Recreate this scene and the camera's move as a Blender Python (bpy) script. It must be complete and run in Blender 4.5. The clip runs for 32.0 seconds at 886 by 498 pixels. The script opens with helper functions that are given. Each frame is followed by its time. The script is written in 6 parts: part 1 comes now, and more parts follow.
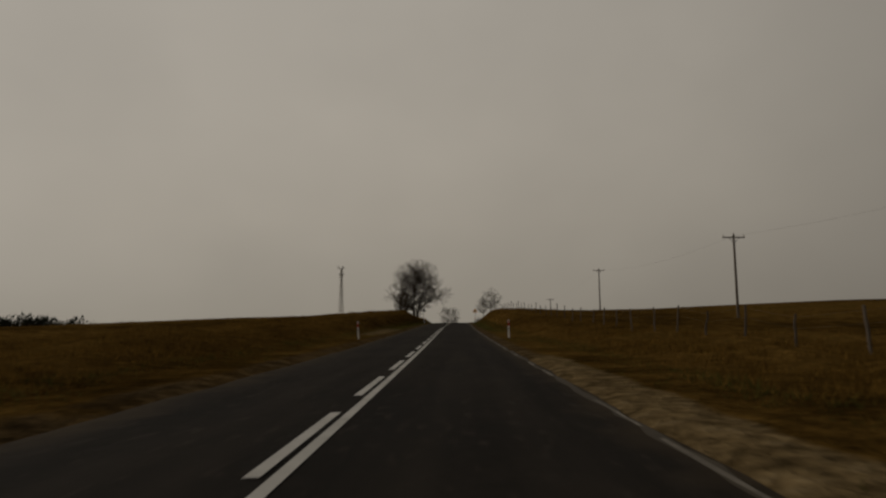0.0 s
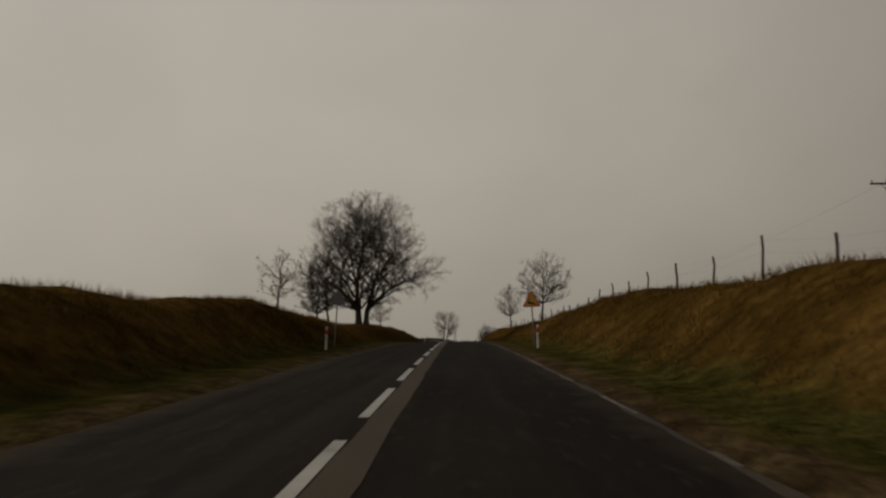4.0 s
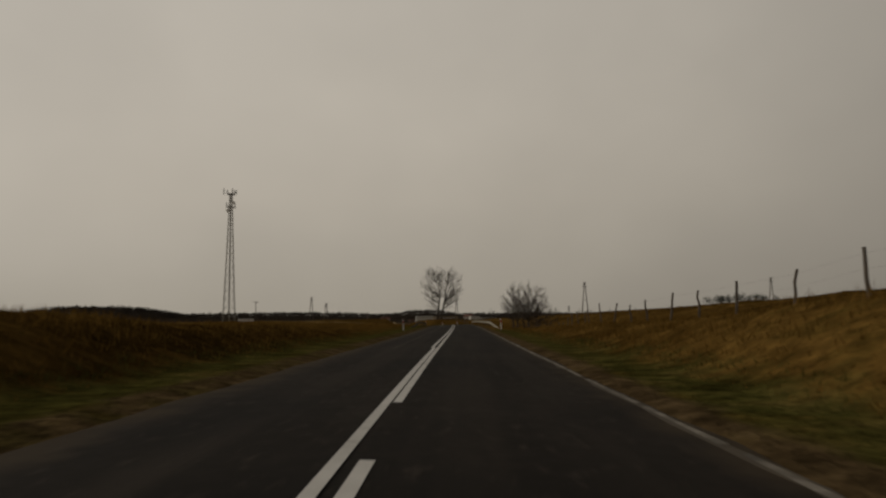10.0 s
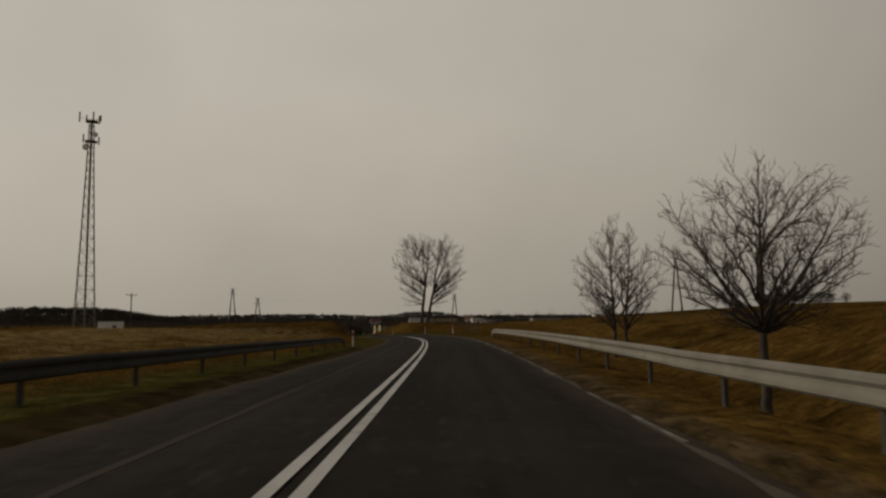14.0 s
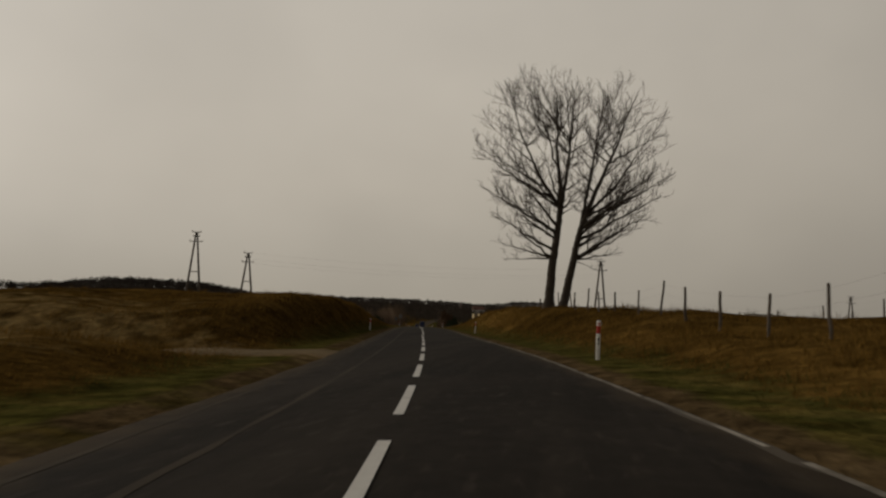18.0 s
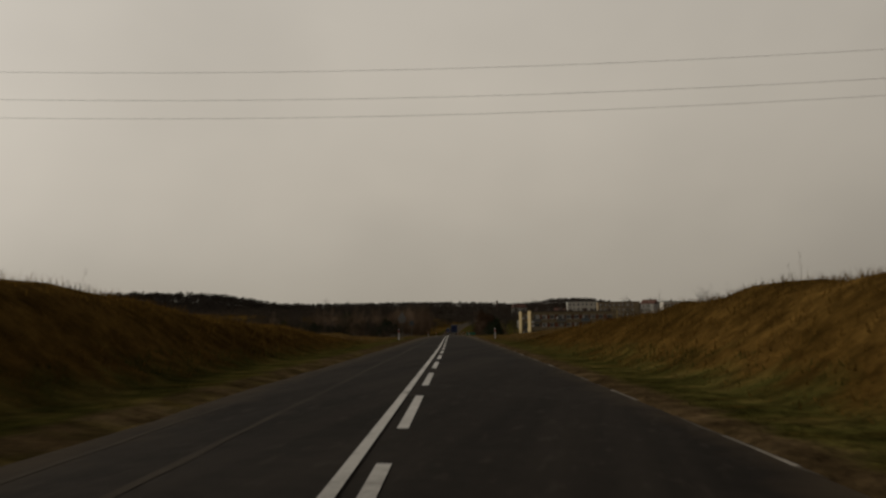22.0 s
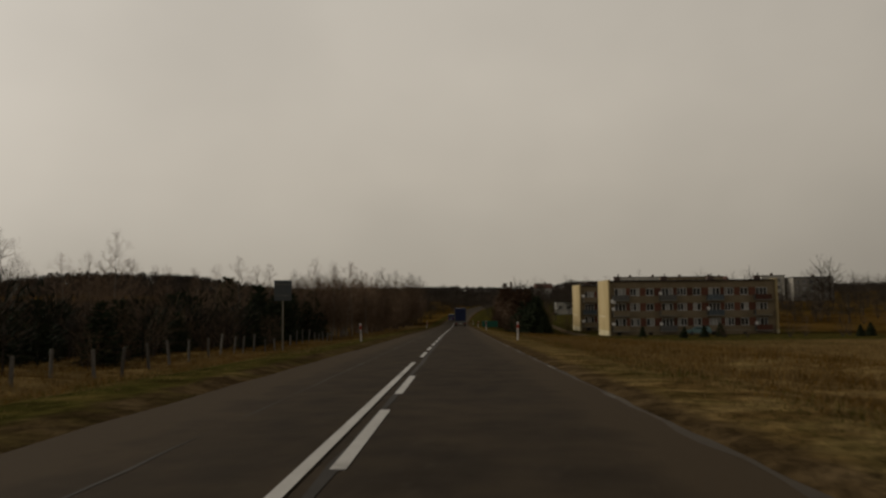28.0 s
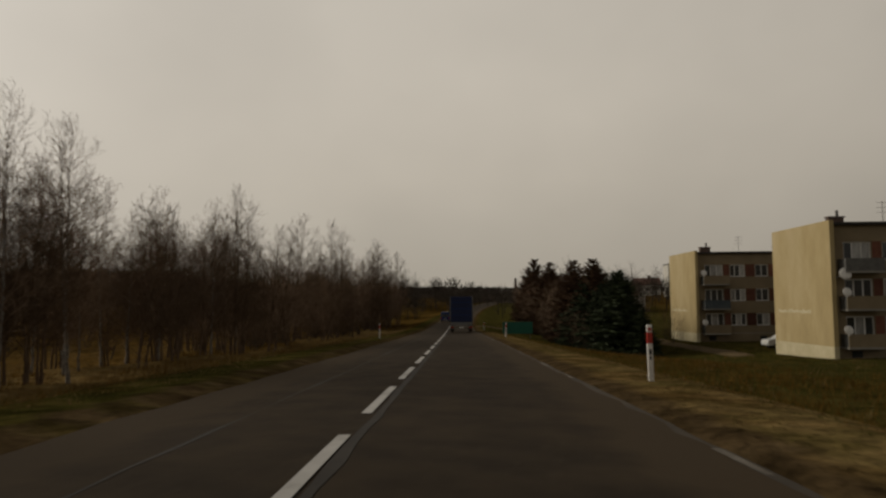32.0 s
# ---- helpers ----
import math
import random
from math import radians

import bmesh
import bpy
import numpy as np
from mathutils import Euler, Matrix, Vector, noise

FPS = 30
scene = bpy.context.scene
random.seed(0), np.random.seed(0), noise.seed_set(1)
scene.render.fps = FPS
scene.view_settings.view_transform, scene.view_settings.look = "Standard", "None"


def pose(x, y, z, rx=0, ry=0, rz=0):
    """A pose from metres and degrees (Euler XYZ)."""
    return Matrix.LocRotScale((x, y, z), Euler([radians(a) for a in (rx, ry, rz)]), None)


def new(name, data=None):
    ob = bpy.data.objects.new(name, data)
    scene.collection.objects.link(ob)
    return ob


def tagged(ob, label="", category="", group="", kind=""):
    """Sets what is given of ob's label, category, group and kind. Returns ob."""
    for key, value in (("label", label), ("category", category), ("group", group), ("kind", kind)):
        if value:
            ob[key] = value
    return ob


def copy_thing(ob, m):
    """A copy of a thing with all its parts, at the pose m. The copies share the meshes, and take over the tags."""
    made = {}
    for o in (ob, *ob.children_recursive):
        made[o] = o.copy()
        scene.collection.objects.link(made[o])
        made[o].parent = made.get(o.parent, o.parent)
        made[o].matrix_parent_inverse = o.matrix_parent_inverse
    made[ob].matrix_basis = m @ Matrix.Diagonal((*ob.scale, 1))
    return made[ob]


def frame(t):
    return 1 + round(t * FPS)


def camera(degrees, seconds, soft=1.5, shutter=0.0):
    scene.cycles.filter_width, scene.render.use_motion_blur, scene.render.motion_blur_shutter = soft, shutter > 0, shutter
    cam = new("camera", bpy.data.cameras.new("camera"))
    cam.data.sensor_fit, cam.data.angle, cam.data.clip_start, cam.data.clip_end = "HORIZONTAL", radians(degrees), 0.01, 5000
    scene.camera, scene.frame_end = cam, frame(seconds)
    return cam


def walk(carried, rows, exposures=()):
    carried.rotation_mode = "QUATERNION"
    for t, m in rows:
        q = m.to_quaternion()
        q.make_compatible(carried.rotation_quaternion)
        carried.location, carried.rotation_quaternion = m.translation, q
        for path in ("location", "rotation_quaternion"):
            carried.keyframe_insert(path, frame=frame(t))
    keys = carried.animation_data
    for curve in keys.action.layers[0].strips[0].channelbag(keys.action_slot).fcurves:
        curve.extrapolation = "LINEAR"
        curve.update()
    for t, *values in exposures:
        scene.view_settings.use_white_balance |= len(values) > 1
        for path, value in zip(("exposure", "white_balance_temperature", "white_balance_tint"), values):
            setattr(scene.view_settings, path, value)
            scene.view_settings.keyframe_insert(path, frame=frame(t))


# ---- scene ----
# ---- camera: a car's windscreen camera, 1.16 m over the right lane ----
cam = camera(60.93, 32.0, soft=2.4, shutter=0.12)
PATH = [
    (0.0, pose(1.430, 0.002, 1.157, 97.247, 0.55, 1.140)),
    (0.5, pose(1.359, 14.103, 1.604, 97.557, 0.55, 1.193)),
    (1.0, pose(1.262, 28.155, 2.065, 97.717, 0.55, 1.323)),
    (1.5, pose(1.159, 42.157, 2.555, 97.753, 0.55, 1.502)),
    (2.0, pose(1.063, 56.110, 3.076, 97.835, 0.55, 1.459)),
    (2.5, pose(1.004, 70.014, 3.610, 98.000, 0.55, 1.427)),
    (3.0, pose(0.975, 83.871, 4.154, 97.751, 0.55, 1.077)),
    (3.5, pose(0.971, 97.681, 4.708, 97.801, 0.55, 0.975)),
    (4.0, pose(0.980, 111.445, 5.260, 97.744, 0.55, 0.968)),
    (4.5, pose(0.956, 125.135, 5.791, 97.388, 0.55, 1.091)),
    (5.0, pose(0.931, 138.724, 6.277, 97.337, 0.55, 1.122)),
    (5.5, pose(0.908, 152.211, 6.700, 97.163, 0.55, 1.098)),
    (6.0, pose(0.886, 165.597, 7.029, 96.611, 0.55, 0.971)),
    (6.5, pose(0.921, 178.882, 7.255, 96.451, 0.55, 0.955)),
    (7.0, pose(0.964, 192.065, 7.435, 95.812, 0.55, 0.814)),
    (7.5, pose(1.017, 205.148, 7.591, 96.489, 0.55, 0.875)),
    (8.0, pose(1.051, 218.132, 7.735, 96.535, 0.55, 0.862)),
    (8.5, pose(1.067, 231.116, 7.870, 96.020, 0.55, 0.975)),
    (9.0, pose(1.051, 244.203, 7.983, 95.890, 0.55, 1.111)),
    (9.5, pose(1.013, 257.390, 8.076, 95.811, 0.55, 1.078)),
    (10.0, pose(0.995, 270.678, 8.169, 95.626, 0.55, 1.084)),
    (10.5, pose(0.989, 284.066, 8.262, 96.044, 0.55, 0.909)),
    (11.0, pose(1.054, 297.556, 8.346, 95.984, 0.55, 0.800)),
    (11.5, pose(1.222, 311.151, 8.424, 95.713, 0.55, 0.668)),
    (12.0, pose(1.390, 324.849, 8.506, 95.526, 0.55, 0.708)),
    (12.5, pose(1.523, 338.494, 8.598, 95.490, 0.55, 0.734)),
    (13.0, pose(1.617, 351.923, 8.703, 96.073, 0.55, 0.762)),
    (13.5, pose(1.615, 365.137, 8.802, 95.750, 0.55, 0.881)),
    (14.0, pose(1.598, 378.138, 8.884, 95.789, 0.55, 1.119)),
    (14.5, pose(1.420, 390.926, 8.935, 95.992, 0.55, 1.563)),
    (15.0, pose(1.137, 403.498, 8.971, 95.485, -0.42, 2.081)),
    (15.5, pose(0.709, 415.856, 8.973, 95.341, -1.20, 2.890)),
    (16.0, pose(0.113, 427.991, 8.943, 95.219, -1.93, 3.794)),
    (16.5, pose(-0.629, 440.003, 8.896, 94.989, -2.66, 5.086)),
    (17.0, pose(-1.618, 451.980, 8.829, 94.838, -3.00, 6.588)),
    (17.5, pose(-2.922, 463.918, 8.752, 94.777, -2.68, 8.006)),
    (18.0, pose(-4.419, 475.814, 8.682, 94.883, -2.37, 9.232)),
    (18.5, pose(-6.126, 487.659, 8.615, 95.174, -2.46, 10.186)),
    (19.0, pose(-8.057, 499.451, 8.533, 95.211, -2.54, 11.276)),
    (19.5, pose(-10.147, 511.185, 8.420, 95.350, -1.74, 11.830)),
    (20.0, pose(-12.347, 522.890, 8.295, 94.901, -0.82, 12.196)),
    (20.5, pose(-14.690, 534.494, 8.170, 95.054, -0.02, 12.422)),
    (21.0, pose(-17.013, 545.969, 8.061, 95.199, 0.17, 12.384)),
    (21.5, pose(-19.224, 557.316, 7.949, 95.002, 0.35, 11.771)),
    (22.0, pose(-21.360, 568.538, 7.817, 95.057, 0.54, 11.735)),
    (22.5, pose(-23.376, 579.644, 7.669, 94.754, 0.55, 11.779)),
    (23.0, pose(-25.385, 590.618, 7.499, 94.674, 0.55, 11.774)),
    (23.5, pose(-27.440, 601.459, 7.310, 94.502, 0.55, 11.964)),
    (24.0, pose(-29.496, 612.164, 7.123, 94.384, 0.55, 12.300)),
    (24.5, pose(-31.645, 622.785, 6.941, 94.459, 0.55, 12.414)),
    (25.0, pose(-33.795, 633.392, 6.761, 94.516, 0.55, 12.545)),
    (25.5, pose(-35.871, 643.991, 6.582, 94.254, 0.55, 12.256)),
    (26.0, pose(-37.935, 654.581, 6.399, 94.113, 0.55, 12.098)),
    (26.5, pose(-39.935, 665.169, 6.197, 94.203, 0.55, 12.132)),
    (27.0, pose(-41.970, 675.747, 5.975, 94.251, 0.55, 12.143)),
    (27.5, pose(-44.009, 686.315, 5.732, 94.135, 0.55, 12.187)),
    (28.0, pose(-46.054, 696.871, 5.468, 94.028, 0.55, 12.234)),
    (28.5, pose(-48.134, 707.381, 5.195, 94.078, 0.55, 12.144)),
    (29.0, pose(-50.214, 717.824, 4.922, 93.880, 0.55, 12.145)),
    (29.5, pose(-52.288, 728.201, 4.650, 93.942, 0.55, 12.225)),
    (30.0, pose(-54.344, 738.513, 4.384, 94.009, 0.55, 12.320)),
    (30.5, pose(-56.368, 748.764, 4.122, 94.206, 0.55, 12.312)),
    (31.0, pose(-58.364, 758.954, 3.863, 94.129, 0.55, 12.183)),
    (31.5, pose(-60.331, 769.082, 3.604, 93.884, 0.55, 12.143)),
    (32.0, pose(-62.275, 779.149, 3.347, 94.109, 0.55, 12.076)),
]
EXPOSURES = [(0.0, -0.42), (2.5, -0.38), (4.5, -0.15), (5.5, 0.1), (6.0, 0.38), (6.6, 0.46), (7.0, 0.14), (8.0, -0.09), (14.0, -0.03), (24.0, 0.02), (28.0, 0.04), (30.0, 0.08), (31.0, 0.18), (32.0, 0.10)]
walk(cam, PATH, EXPOSURES)

# ---- light: hazy overcast sky, the sun a bright veil ahead on the left ----
SUN_AZ, SUN_EL = radians(74), radians(25)
SUN_DIR = Vector((-math.sin(SUN_AZ) * math.cos(SUN_EL), math.cos(SUN_AZ) * math.cos(SUN_EL), math.sin(SUN_EL)))
world = bpy.data.worlds.new("world")
scene.world = world
world.use_nodes = True
wn, wl = world.node_tree.nodes, world.node_tree.links
wn.clear()
w_out = wn.new("ShaderNodeOutputWorld")
w_bg = wn.new("ShaderNodeBackground")
w_bg.inputs["Strength"].default_value = 0.1
w_sky = wn.new("ShaderNodeTexSky")
w_sky.sky_type, w_sky.sun_disc = "NISHITA", False
w_sky.sun_elevation, w_sky.sun_rotation = SUN_EL, -SUN_AZ
w_sky.dust_density = 6.0
w_grey = wn.new("ShaderNodeHueSaturation")
w_grey.inputs["Saturation"].default_value = 0.15
w_co = wn.new("ShaderNodeTexCoord")
w_sep = wn.new("ShaderNodeSeparateXYZ")
w_ramp = wn.new("ShaderNodeValToRGB")
els = w_ramp.color_ramp.elements
els[0].position, els[0].color = 0.0, (0.385, 0.347, 0.286, 1)
els[1].position, els[1].color = 0.85, (0.060, 0.058, 0.056, 1)
for pos_, col_ in ((0.16, (0.445, 0.398, 0.328)), (0.43, (0.445, 0.405, 0.345)), (0.60, (0.150, 0.140, 0.126))):
    els.new(pos_).color = (*col_, 1)
w_dot = wn.new("ShaderNodeVectorMath")
w_dot.operation = "DOT_PRODUCT"
w_dot.inputs[1].default_value = SUN_DIR
w_half = wn.new("ShaderNodeMapRange")
w_half.inputs["From Min"].default_value, w_half.inputs["From Max"].default_value = -1.0, 1.0
w_veil = wn.new("ShaderNodeValToRGB")  # the sky is brightest round the veiled sun and dull on the far side
for k, (pos_, v) in enumerate(((0.05, 0.42), (0.95, 1.10), (0.30, 0.52), (0.46, 0.74), (0.56, 0.88), (0.70, 0.99), (0.85, 1.06))):
    el_ = w_veil.color_ramp.elements[k] if k < 2 else w_veil.color_ramp.elements.new(pos_)
    el_.position, el_.color = pos_, (v, v, v, 1)
w_thin = wn.new("ShaderNodeVectorMath")  # a thinner, lighter place in the cloud ahead
w_thin.operation = "DOT_PRODUCT"
w_thin.inputs[1].default_value = Vector((0.115, 0.938, 0.326)).normalized()
w_glow = wn.new("ShaderNodeMapRange")
w_glow.interpolation_type = "SMOOTHSTEP"
for k, v in zip(("From Min", "From Max", "To Min", "To Max"), (0.935, 1.0, 1.0, 1.10)):
    w_glow.inputs[k].default_value = v
w_mul2 = wn.new("ShaderNodeMath")
w_mul2.operation = "MULTIPLY"
w_noise = wn.new("ShaderNodeTexNoise")
w_noise.inputs["Scale"].default_value, w_noise.inputs["Detail"].default_value = 2.0, 4.0
w_map = wn.new("ShaderNodeMapping")
w_map.inputs["Scale"].default_value = (1.0, 1.0, 1.35)
w_cl = wn.new("ShaderNodeMapRange")
for k, v in zip(("From Min", "From Max", "To Min", "To Max"), (0.3, 0.7, 9.0, 11.0)):
    w_cl.inputs[k].default_value = v
w_mul = wn.new("ShaderNodeMath")
w_mul.operation = "MULTIPLY"
w_sc = wn.new("ShaderNodeVectorMath")
w_sc.operation = "SCALE"
w_mix = wn.new("ShaderNodeMix")
w_mix.data_type = "RGBA"
w_mix.inputs["Factor"].default_value = 0.9
wl.new(w_co.outputs["Generated"], w_sep.inputs[0])
wl.new(w_sep.outputs["Z"], w_ramp.inputs[0])
wl.new(w_co.outputs["Generated"], w_dot.inputs[0])
wl.new(w_dot.outputs["Value"], w_half.inputs["Value"])
wl.new(w_half.outputs[0], w_veil.inputs[0])
wl.new(w_co.outputs["Generated"], w_thin.inputs[0])
wl.new(w_thin.outputs["Value"], w_glow.inputs["Value"])
wl.new(w_veil.outputs[0], w_mul2.inputs[0])
wl.new(w_glow.outputs[0], w_mul2.inputs[1])
wl.new(w_co.outputs["Generated"], w_map.inputs[0])
wl.new(w_map.outputs[0], w_noise.inputs["Vector"])
wl.new(w_noise.outputs[0], w_cl.inputs["Value"])
wl.new(w_mul2.outputs[0], w_mul.inputs[0])
wl.new(w_cl.outputs[0], w_mul.inputs[1])
wl.new(w_ramp.outputs[0], w_sc.inputs[0])
wl.new(w_mul.outputs[0], w_sc.inputs["Scale"])
wl.new(w_sky.outputs[0], w_grey.inputs["Color"])
wl.new(w_grey.outputs[0], w_mix.inputs[6])
wl.new(w_sc.outputs[0], w_mix.inputs[7])
wl.new(w_mix.outputs[2], w_bg.inputs["Color"])
wl.new(w_bg.outputs[0], w_out.inputs[0])
sun = new("sun", bpy.data.lights.new("sun", "SUN"))
sun.data.energy, sun.data.angle, sun.data.color = 1.25, radians(12), (1.0, 0.90, 0.74)
sun.rotation_euler = SUN_DIR.to_track_quat("Z", "Y").to_euler()


# ---- materials ----
def mat(name, stops, scale=1.0, detail=4.0, rough=0.85, bump=0.0, bump_scale=None, metallic=0.0, stretch=(1, 1, 1), big=0.0, island=0.0, spec=0.3, trans=0.0, per_object=0.0):
    """A noise-driven surface. stops: [(position, rgb), ...]; big: a second, far larger variation; island/per_object: variation piece by piece."""
    m = bpy.data.materials.new(name)
    m.use_nodes = True
    n, l = m.node_tree.nodes, m.node_tree.links
    b = n["Principled BSDF"]
    b.inputs["Roughness"].default_value, b.inputs["Metallic"].default_value = rough, metallic
    b.inputs["Specular IOR Level"].default_value = spec
    co = n.new("ShaderNodeTexCoord")
    mp = n.new("ShaderNodeMapping")
    mp.inputs["Scale"].default_value = stretch
    l.new(co.outputs["Object"], mp.inputs[0])
    no = n.new("ShaderNodeTexNoise")
    no.inputs["Scale"].default_value, no.inputs["Detail"].default_value = scale, detail
    no.inputs["Roughness"].default_value = 0.70
    l.new(mp.outputs[0], no.inputs["Vector"])
    ra = n.new("ShaderNodeValToRGB")
    el = ra.color_ramp.elements
    for k, (pos, col) in enumerate(stops):
        x = el[k] if k < 2 else el.new(pos)
        x.position, x.color = pos, (*col, 1)
    fac = no.outputs[0]
    if big:
        n2 = n.new("ShaderNodeTexNoise")
        n2.inputs["Scale"].default_value, n2.inputs["Detail"].default_value = scale * big, 3.0
        l.new(mp.outputs[0], n2.inputs["Vector"])
        mx = n.new("ShaderNodeMix")
        mx.inputs["Factor"].default_value = 0.5
        l.new(fac, mx.inputs[2])
        l.new(n2.outputs[0], mx.inputs[3])
        fac = mx.outputs[0]
    l.new(fac, ra.inputs[0])
    col = ra.outputs[0]
    if island or per_object:
        g = n.new("ShaderNodeNewGeometry") if island else n.new("ShaderNodeObjectInfo")
        mr = n.new("ShaderNodeMapRange")
        amp = island or per_object
        mr.inputs["To Min"].default_value, mr.inputs["To Max"].default_value = 1 - amp, 1 + amp
        l.new(g.outputs["Random Per Island" if island else "Random"], mr.inputs["Value"])
        sc = n.new("ShaderNodeVectorMath")
        sc.operation = "SCALE"
        l.new(col, sc.inputs[0])
        l.new(mr.outputs[0], sc.inputs["Scale"])
        col = sc.outputs[0]
    l.new(col, b.inputs["Base Color"])
    if bump:
        n3 = n.new("ShaderNodeTexNoise")
        n3.inputs["Scale"].default_value, n3.inputs["Detail"].default_value = bump_scale or scale * 4, 5.0
        l.new(mp.outputs[0], n3.inputs["Vector"])
        bp = n.new("ShaderNodeBump")
        bp.inputs["Strength"].default_value, bp.inputs["Distance"].default_value = min(1.0, bump), 0.03
        l.new(n3.outputs[0], bp.inputs["Height"])
        l.new(bp.outputs[0], b.inputs["Normal"])
    if trans:
        b.inputs["Transmission Weight"].default_value = trans
    return m


def see_through(m, share):
    """Thin blades let part of the light through."""
    n, l = m.node_tree.nodes, m.node_tree.links
    b = n["Principled BSDF"]
    tr = n.new("ShaderNodeBsdfTranslucent")
    l.new(b.inputs["Base Color"].links[0].from_socket, tr.inputs["Color"])
    mx = n.new("ShaderNodeMixShader")
    mx.inputs[0].default_value = share
    l.new(b.outputs[0], mx.inputs[1])
    l.new(tr.outputs[0], mx.inputs[2])
    l.new(mx.outputs[0], n["Material Output"].inputs["Surface"])


def paint(name, rgb, rough=0.5, metallic=0.0, wear=0.12, scale=6.0):
    lo, hi = tuple(c * (1 - wear) for c in rgb), tuple(min(1, c * (1 + wear)) for c in rgb)
    return mat(name, [(0.3, lo), (0.7, hi)], scale=scale, rough=rough, metallic=metallic, spec=0.4, bump=0.03)


M_TUFT = mat("dry_grass_blades", [(0.32, (0.042, 0.023, 0.006)), (0.46, (0.116, 0.065, 0.015)), (0.58, (0.178, 0.102, 0.025)), (0.74, (0.074, 0.056, 0.013))], scale=1.1, rough=0.9, island=0.35, spec=0.0)
M_STRAW = mat("straw_blades", [(0.3, (0.100, 0.063, 0.024)), (0.55, (0.215, 0.147, 0.062)), (0.78, (0.130, 0.100, 0.037))], scale=0.25, rough=0.9, island=0.35, spec=0.0)
M_GREEN = mat("short_green_grass", [(0.3, (0.040, 0.038, 0.010)), (0.5, (0.078, 0.074, 0.019)), (0.72, (0.120, 0.092, 0.030))], scale=0.7, rough=0.9, island=0.3, spec=0.0)
for _m in (M_TUFT, M_STRAW, M_GREEN):
    see_through(_m, 0.3)
M_PALE = mat("pale_sand_track", [(0.3, (0.095, 0.068, 0.036)), (0.6, (0.165, 0.122, 0.070)), (0.8, (0.240, 0.190, 0.118))], scale=2.0, detail=8, rough=0.95, bump=0.6, bump_scale=25, big=0.15, spec=0.02)
M_WHITE = mat("worn_road_paint", [(0.30, (0.160, 0.148, 0.130)), (0.44, (0.480, 0.462, 0.430)), (0.75, (0.640, 0.620, 0.585))], scale=2.5, detail=8, rough=0.7, bump=0.1, big=0.2)
M_OLDWHITE = mat("faded_edge_paint", [(0.36, (0.045, 0.037, 0.028)), (0.52, (0.150, 0.130, 0.102)), (0.68, (0.330, 0.300, 0.255))], scale=2.2, detail=8, rough=0.8, big=0.25)
M_DUST = mat("edge_dust", [(0.30, (0.030, 0.0245, 0.0180)), (0.50, (0.060, 0.0460, 0.0300)), (0.70, (0.104, 0.081, 0.053))], scale=0.9, detail=9, rough=0.9, big=0.2)
M_SEAM_WARM = mat("brown_road_seam", [(0.35, (0.046, 0.033, 0.0215)), (0.65, (0.080, 0.058, 0.037))], scale=0.5, detail=8, rough=0.9, big=0.2)
M_SEAM_TAN = mat("tan_road_seam", [(0.36, (0.024, 0.0195, 0.0145)), (0.66, (0.060, 0.0465, 0.0325))], scale=0.5, detail=8, rough=0.95, big=0.2, spec=0.06)
M_SEAM = mat("road_seam", [(0.42, (0.026, 0.0210, 0.0160)), (0.66, (0.050, 0.0395, 0.0290))], scale=0.5, detail=8, rough=0.9, big=0.15)
M_BARK = mat("bark", [(0.3, (0.036, 0.030, 0.024)), (0.6, (0.078, 0.064, 0.050)), (0.8, (0.120, 0.102, 0.082))], scale=5, detail=7, rough=0.95, bump=0.8, bump_scale=14, stretch=(1, 1, 0.25), spec=0.1)
M_TWIG = mat("twigs", [(0.3, (0.036, 0.028, 0.022)), (0.7, (0.078, 0.060, 0.046))], scale=2, rough=0.95, island=0.2, spec=0.0)
M_TWIG_RED = mat("reddish_twigs", [(0.3, (0.175, 0.124, 0.086)), (0.7, (0.300, 0.215, 0.150))], scale=2, rough=0.95, island=0.25, spec=0.0)
M_TWIG_MID = mat("brown_twigs", [(0.3, (0.095, 0.067, 0.046)), (0.7, (0.175, 0.125, 0.086))], scale=2, rough=0.95, island=0.25, spec=0.0)
M_BIRCH = mat("birch_bark", [(0.3, (0.060, 0.052, 0.044)), (0.50, (0.200, 0.178, 0.150)), (0.75, (0.330, 0.300, 0.260))], scale=4, detail=6, rough=0.85, stretch=(1, 1, 1.6), bump=0.3)
M_LEAF = mat("withered_leaves", [(0.3, (0.060, 0.038, 0.016)), (0.7, (0.130, 0.080, 0.032))], scale=3, rough=0.9, island=0.4, spec=0.1)
M_NEEDLE = mat("conifer_needles", [(0.3, (0.014, 0.020, 0.010)), (0.7, (0.038, 0.050, 0.020))], scale=2, rough=0.85, island=0.4, spec=0.15)
M_LARCH = mat("russet_foliage", [(0.3, (0.040, 0.022, 0.012)), (0.7, (0.085, 0.048, 0.025))], scale=2, rough=0.9, island=0.4, spec=0.1)
M_WOOD = mat("weathered_wood", [(0.3, (0.050, 0.039, 0.029)), (0.7, (0.120, 0.096, 0.074))], scale=6, rough=0.9, stretch=(1, 1, 0.15), bump=0.4, per_object=0.25)
M_STEEL = mat("galvanised_steel", [(0.3, (0.135, 0.122, 0.094)), (0.7, (0.235, 0.215, 0.170))], scale=3, rough=0.75, metallic=0.1, bump=0.05, big=0.3)
M_POSTSTEEL = mat("weathered_shaded_rail_steel", [(0.3, (0.030, 0.026, 0.021)), (0.7, (0.060, 0.053, 0.044))], scale=3, rough=0.85, bump=0.05, big=0.3)
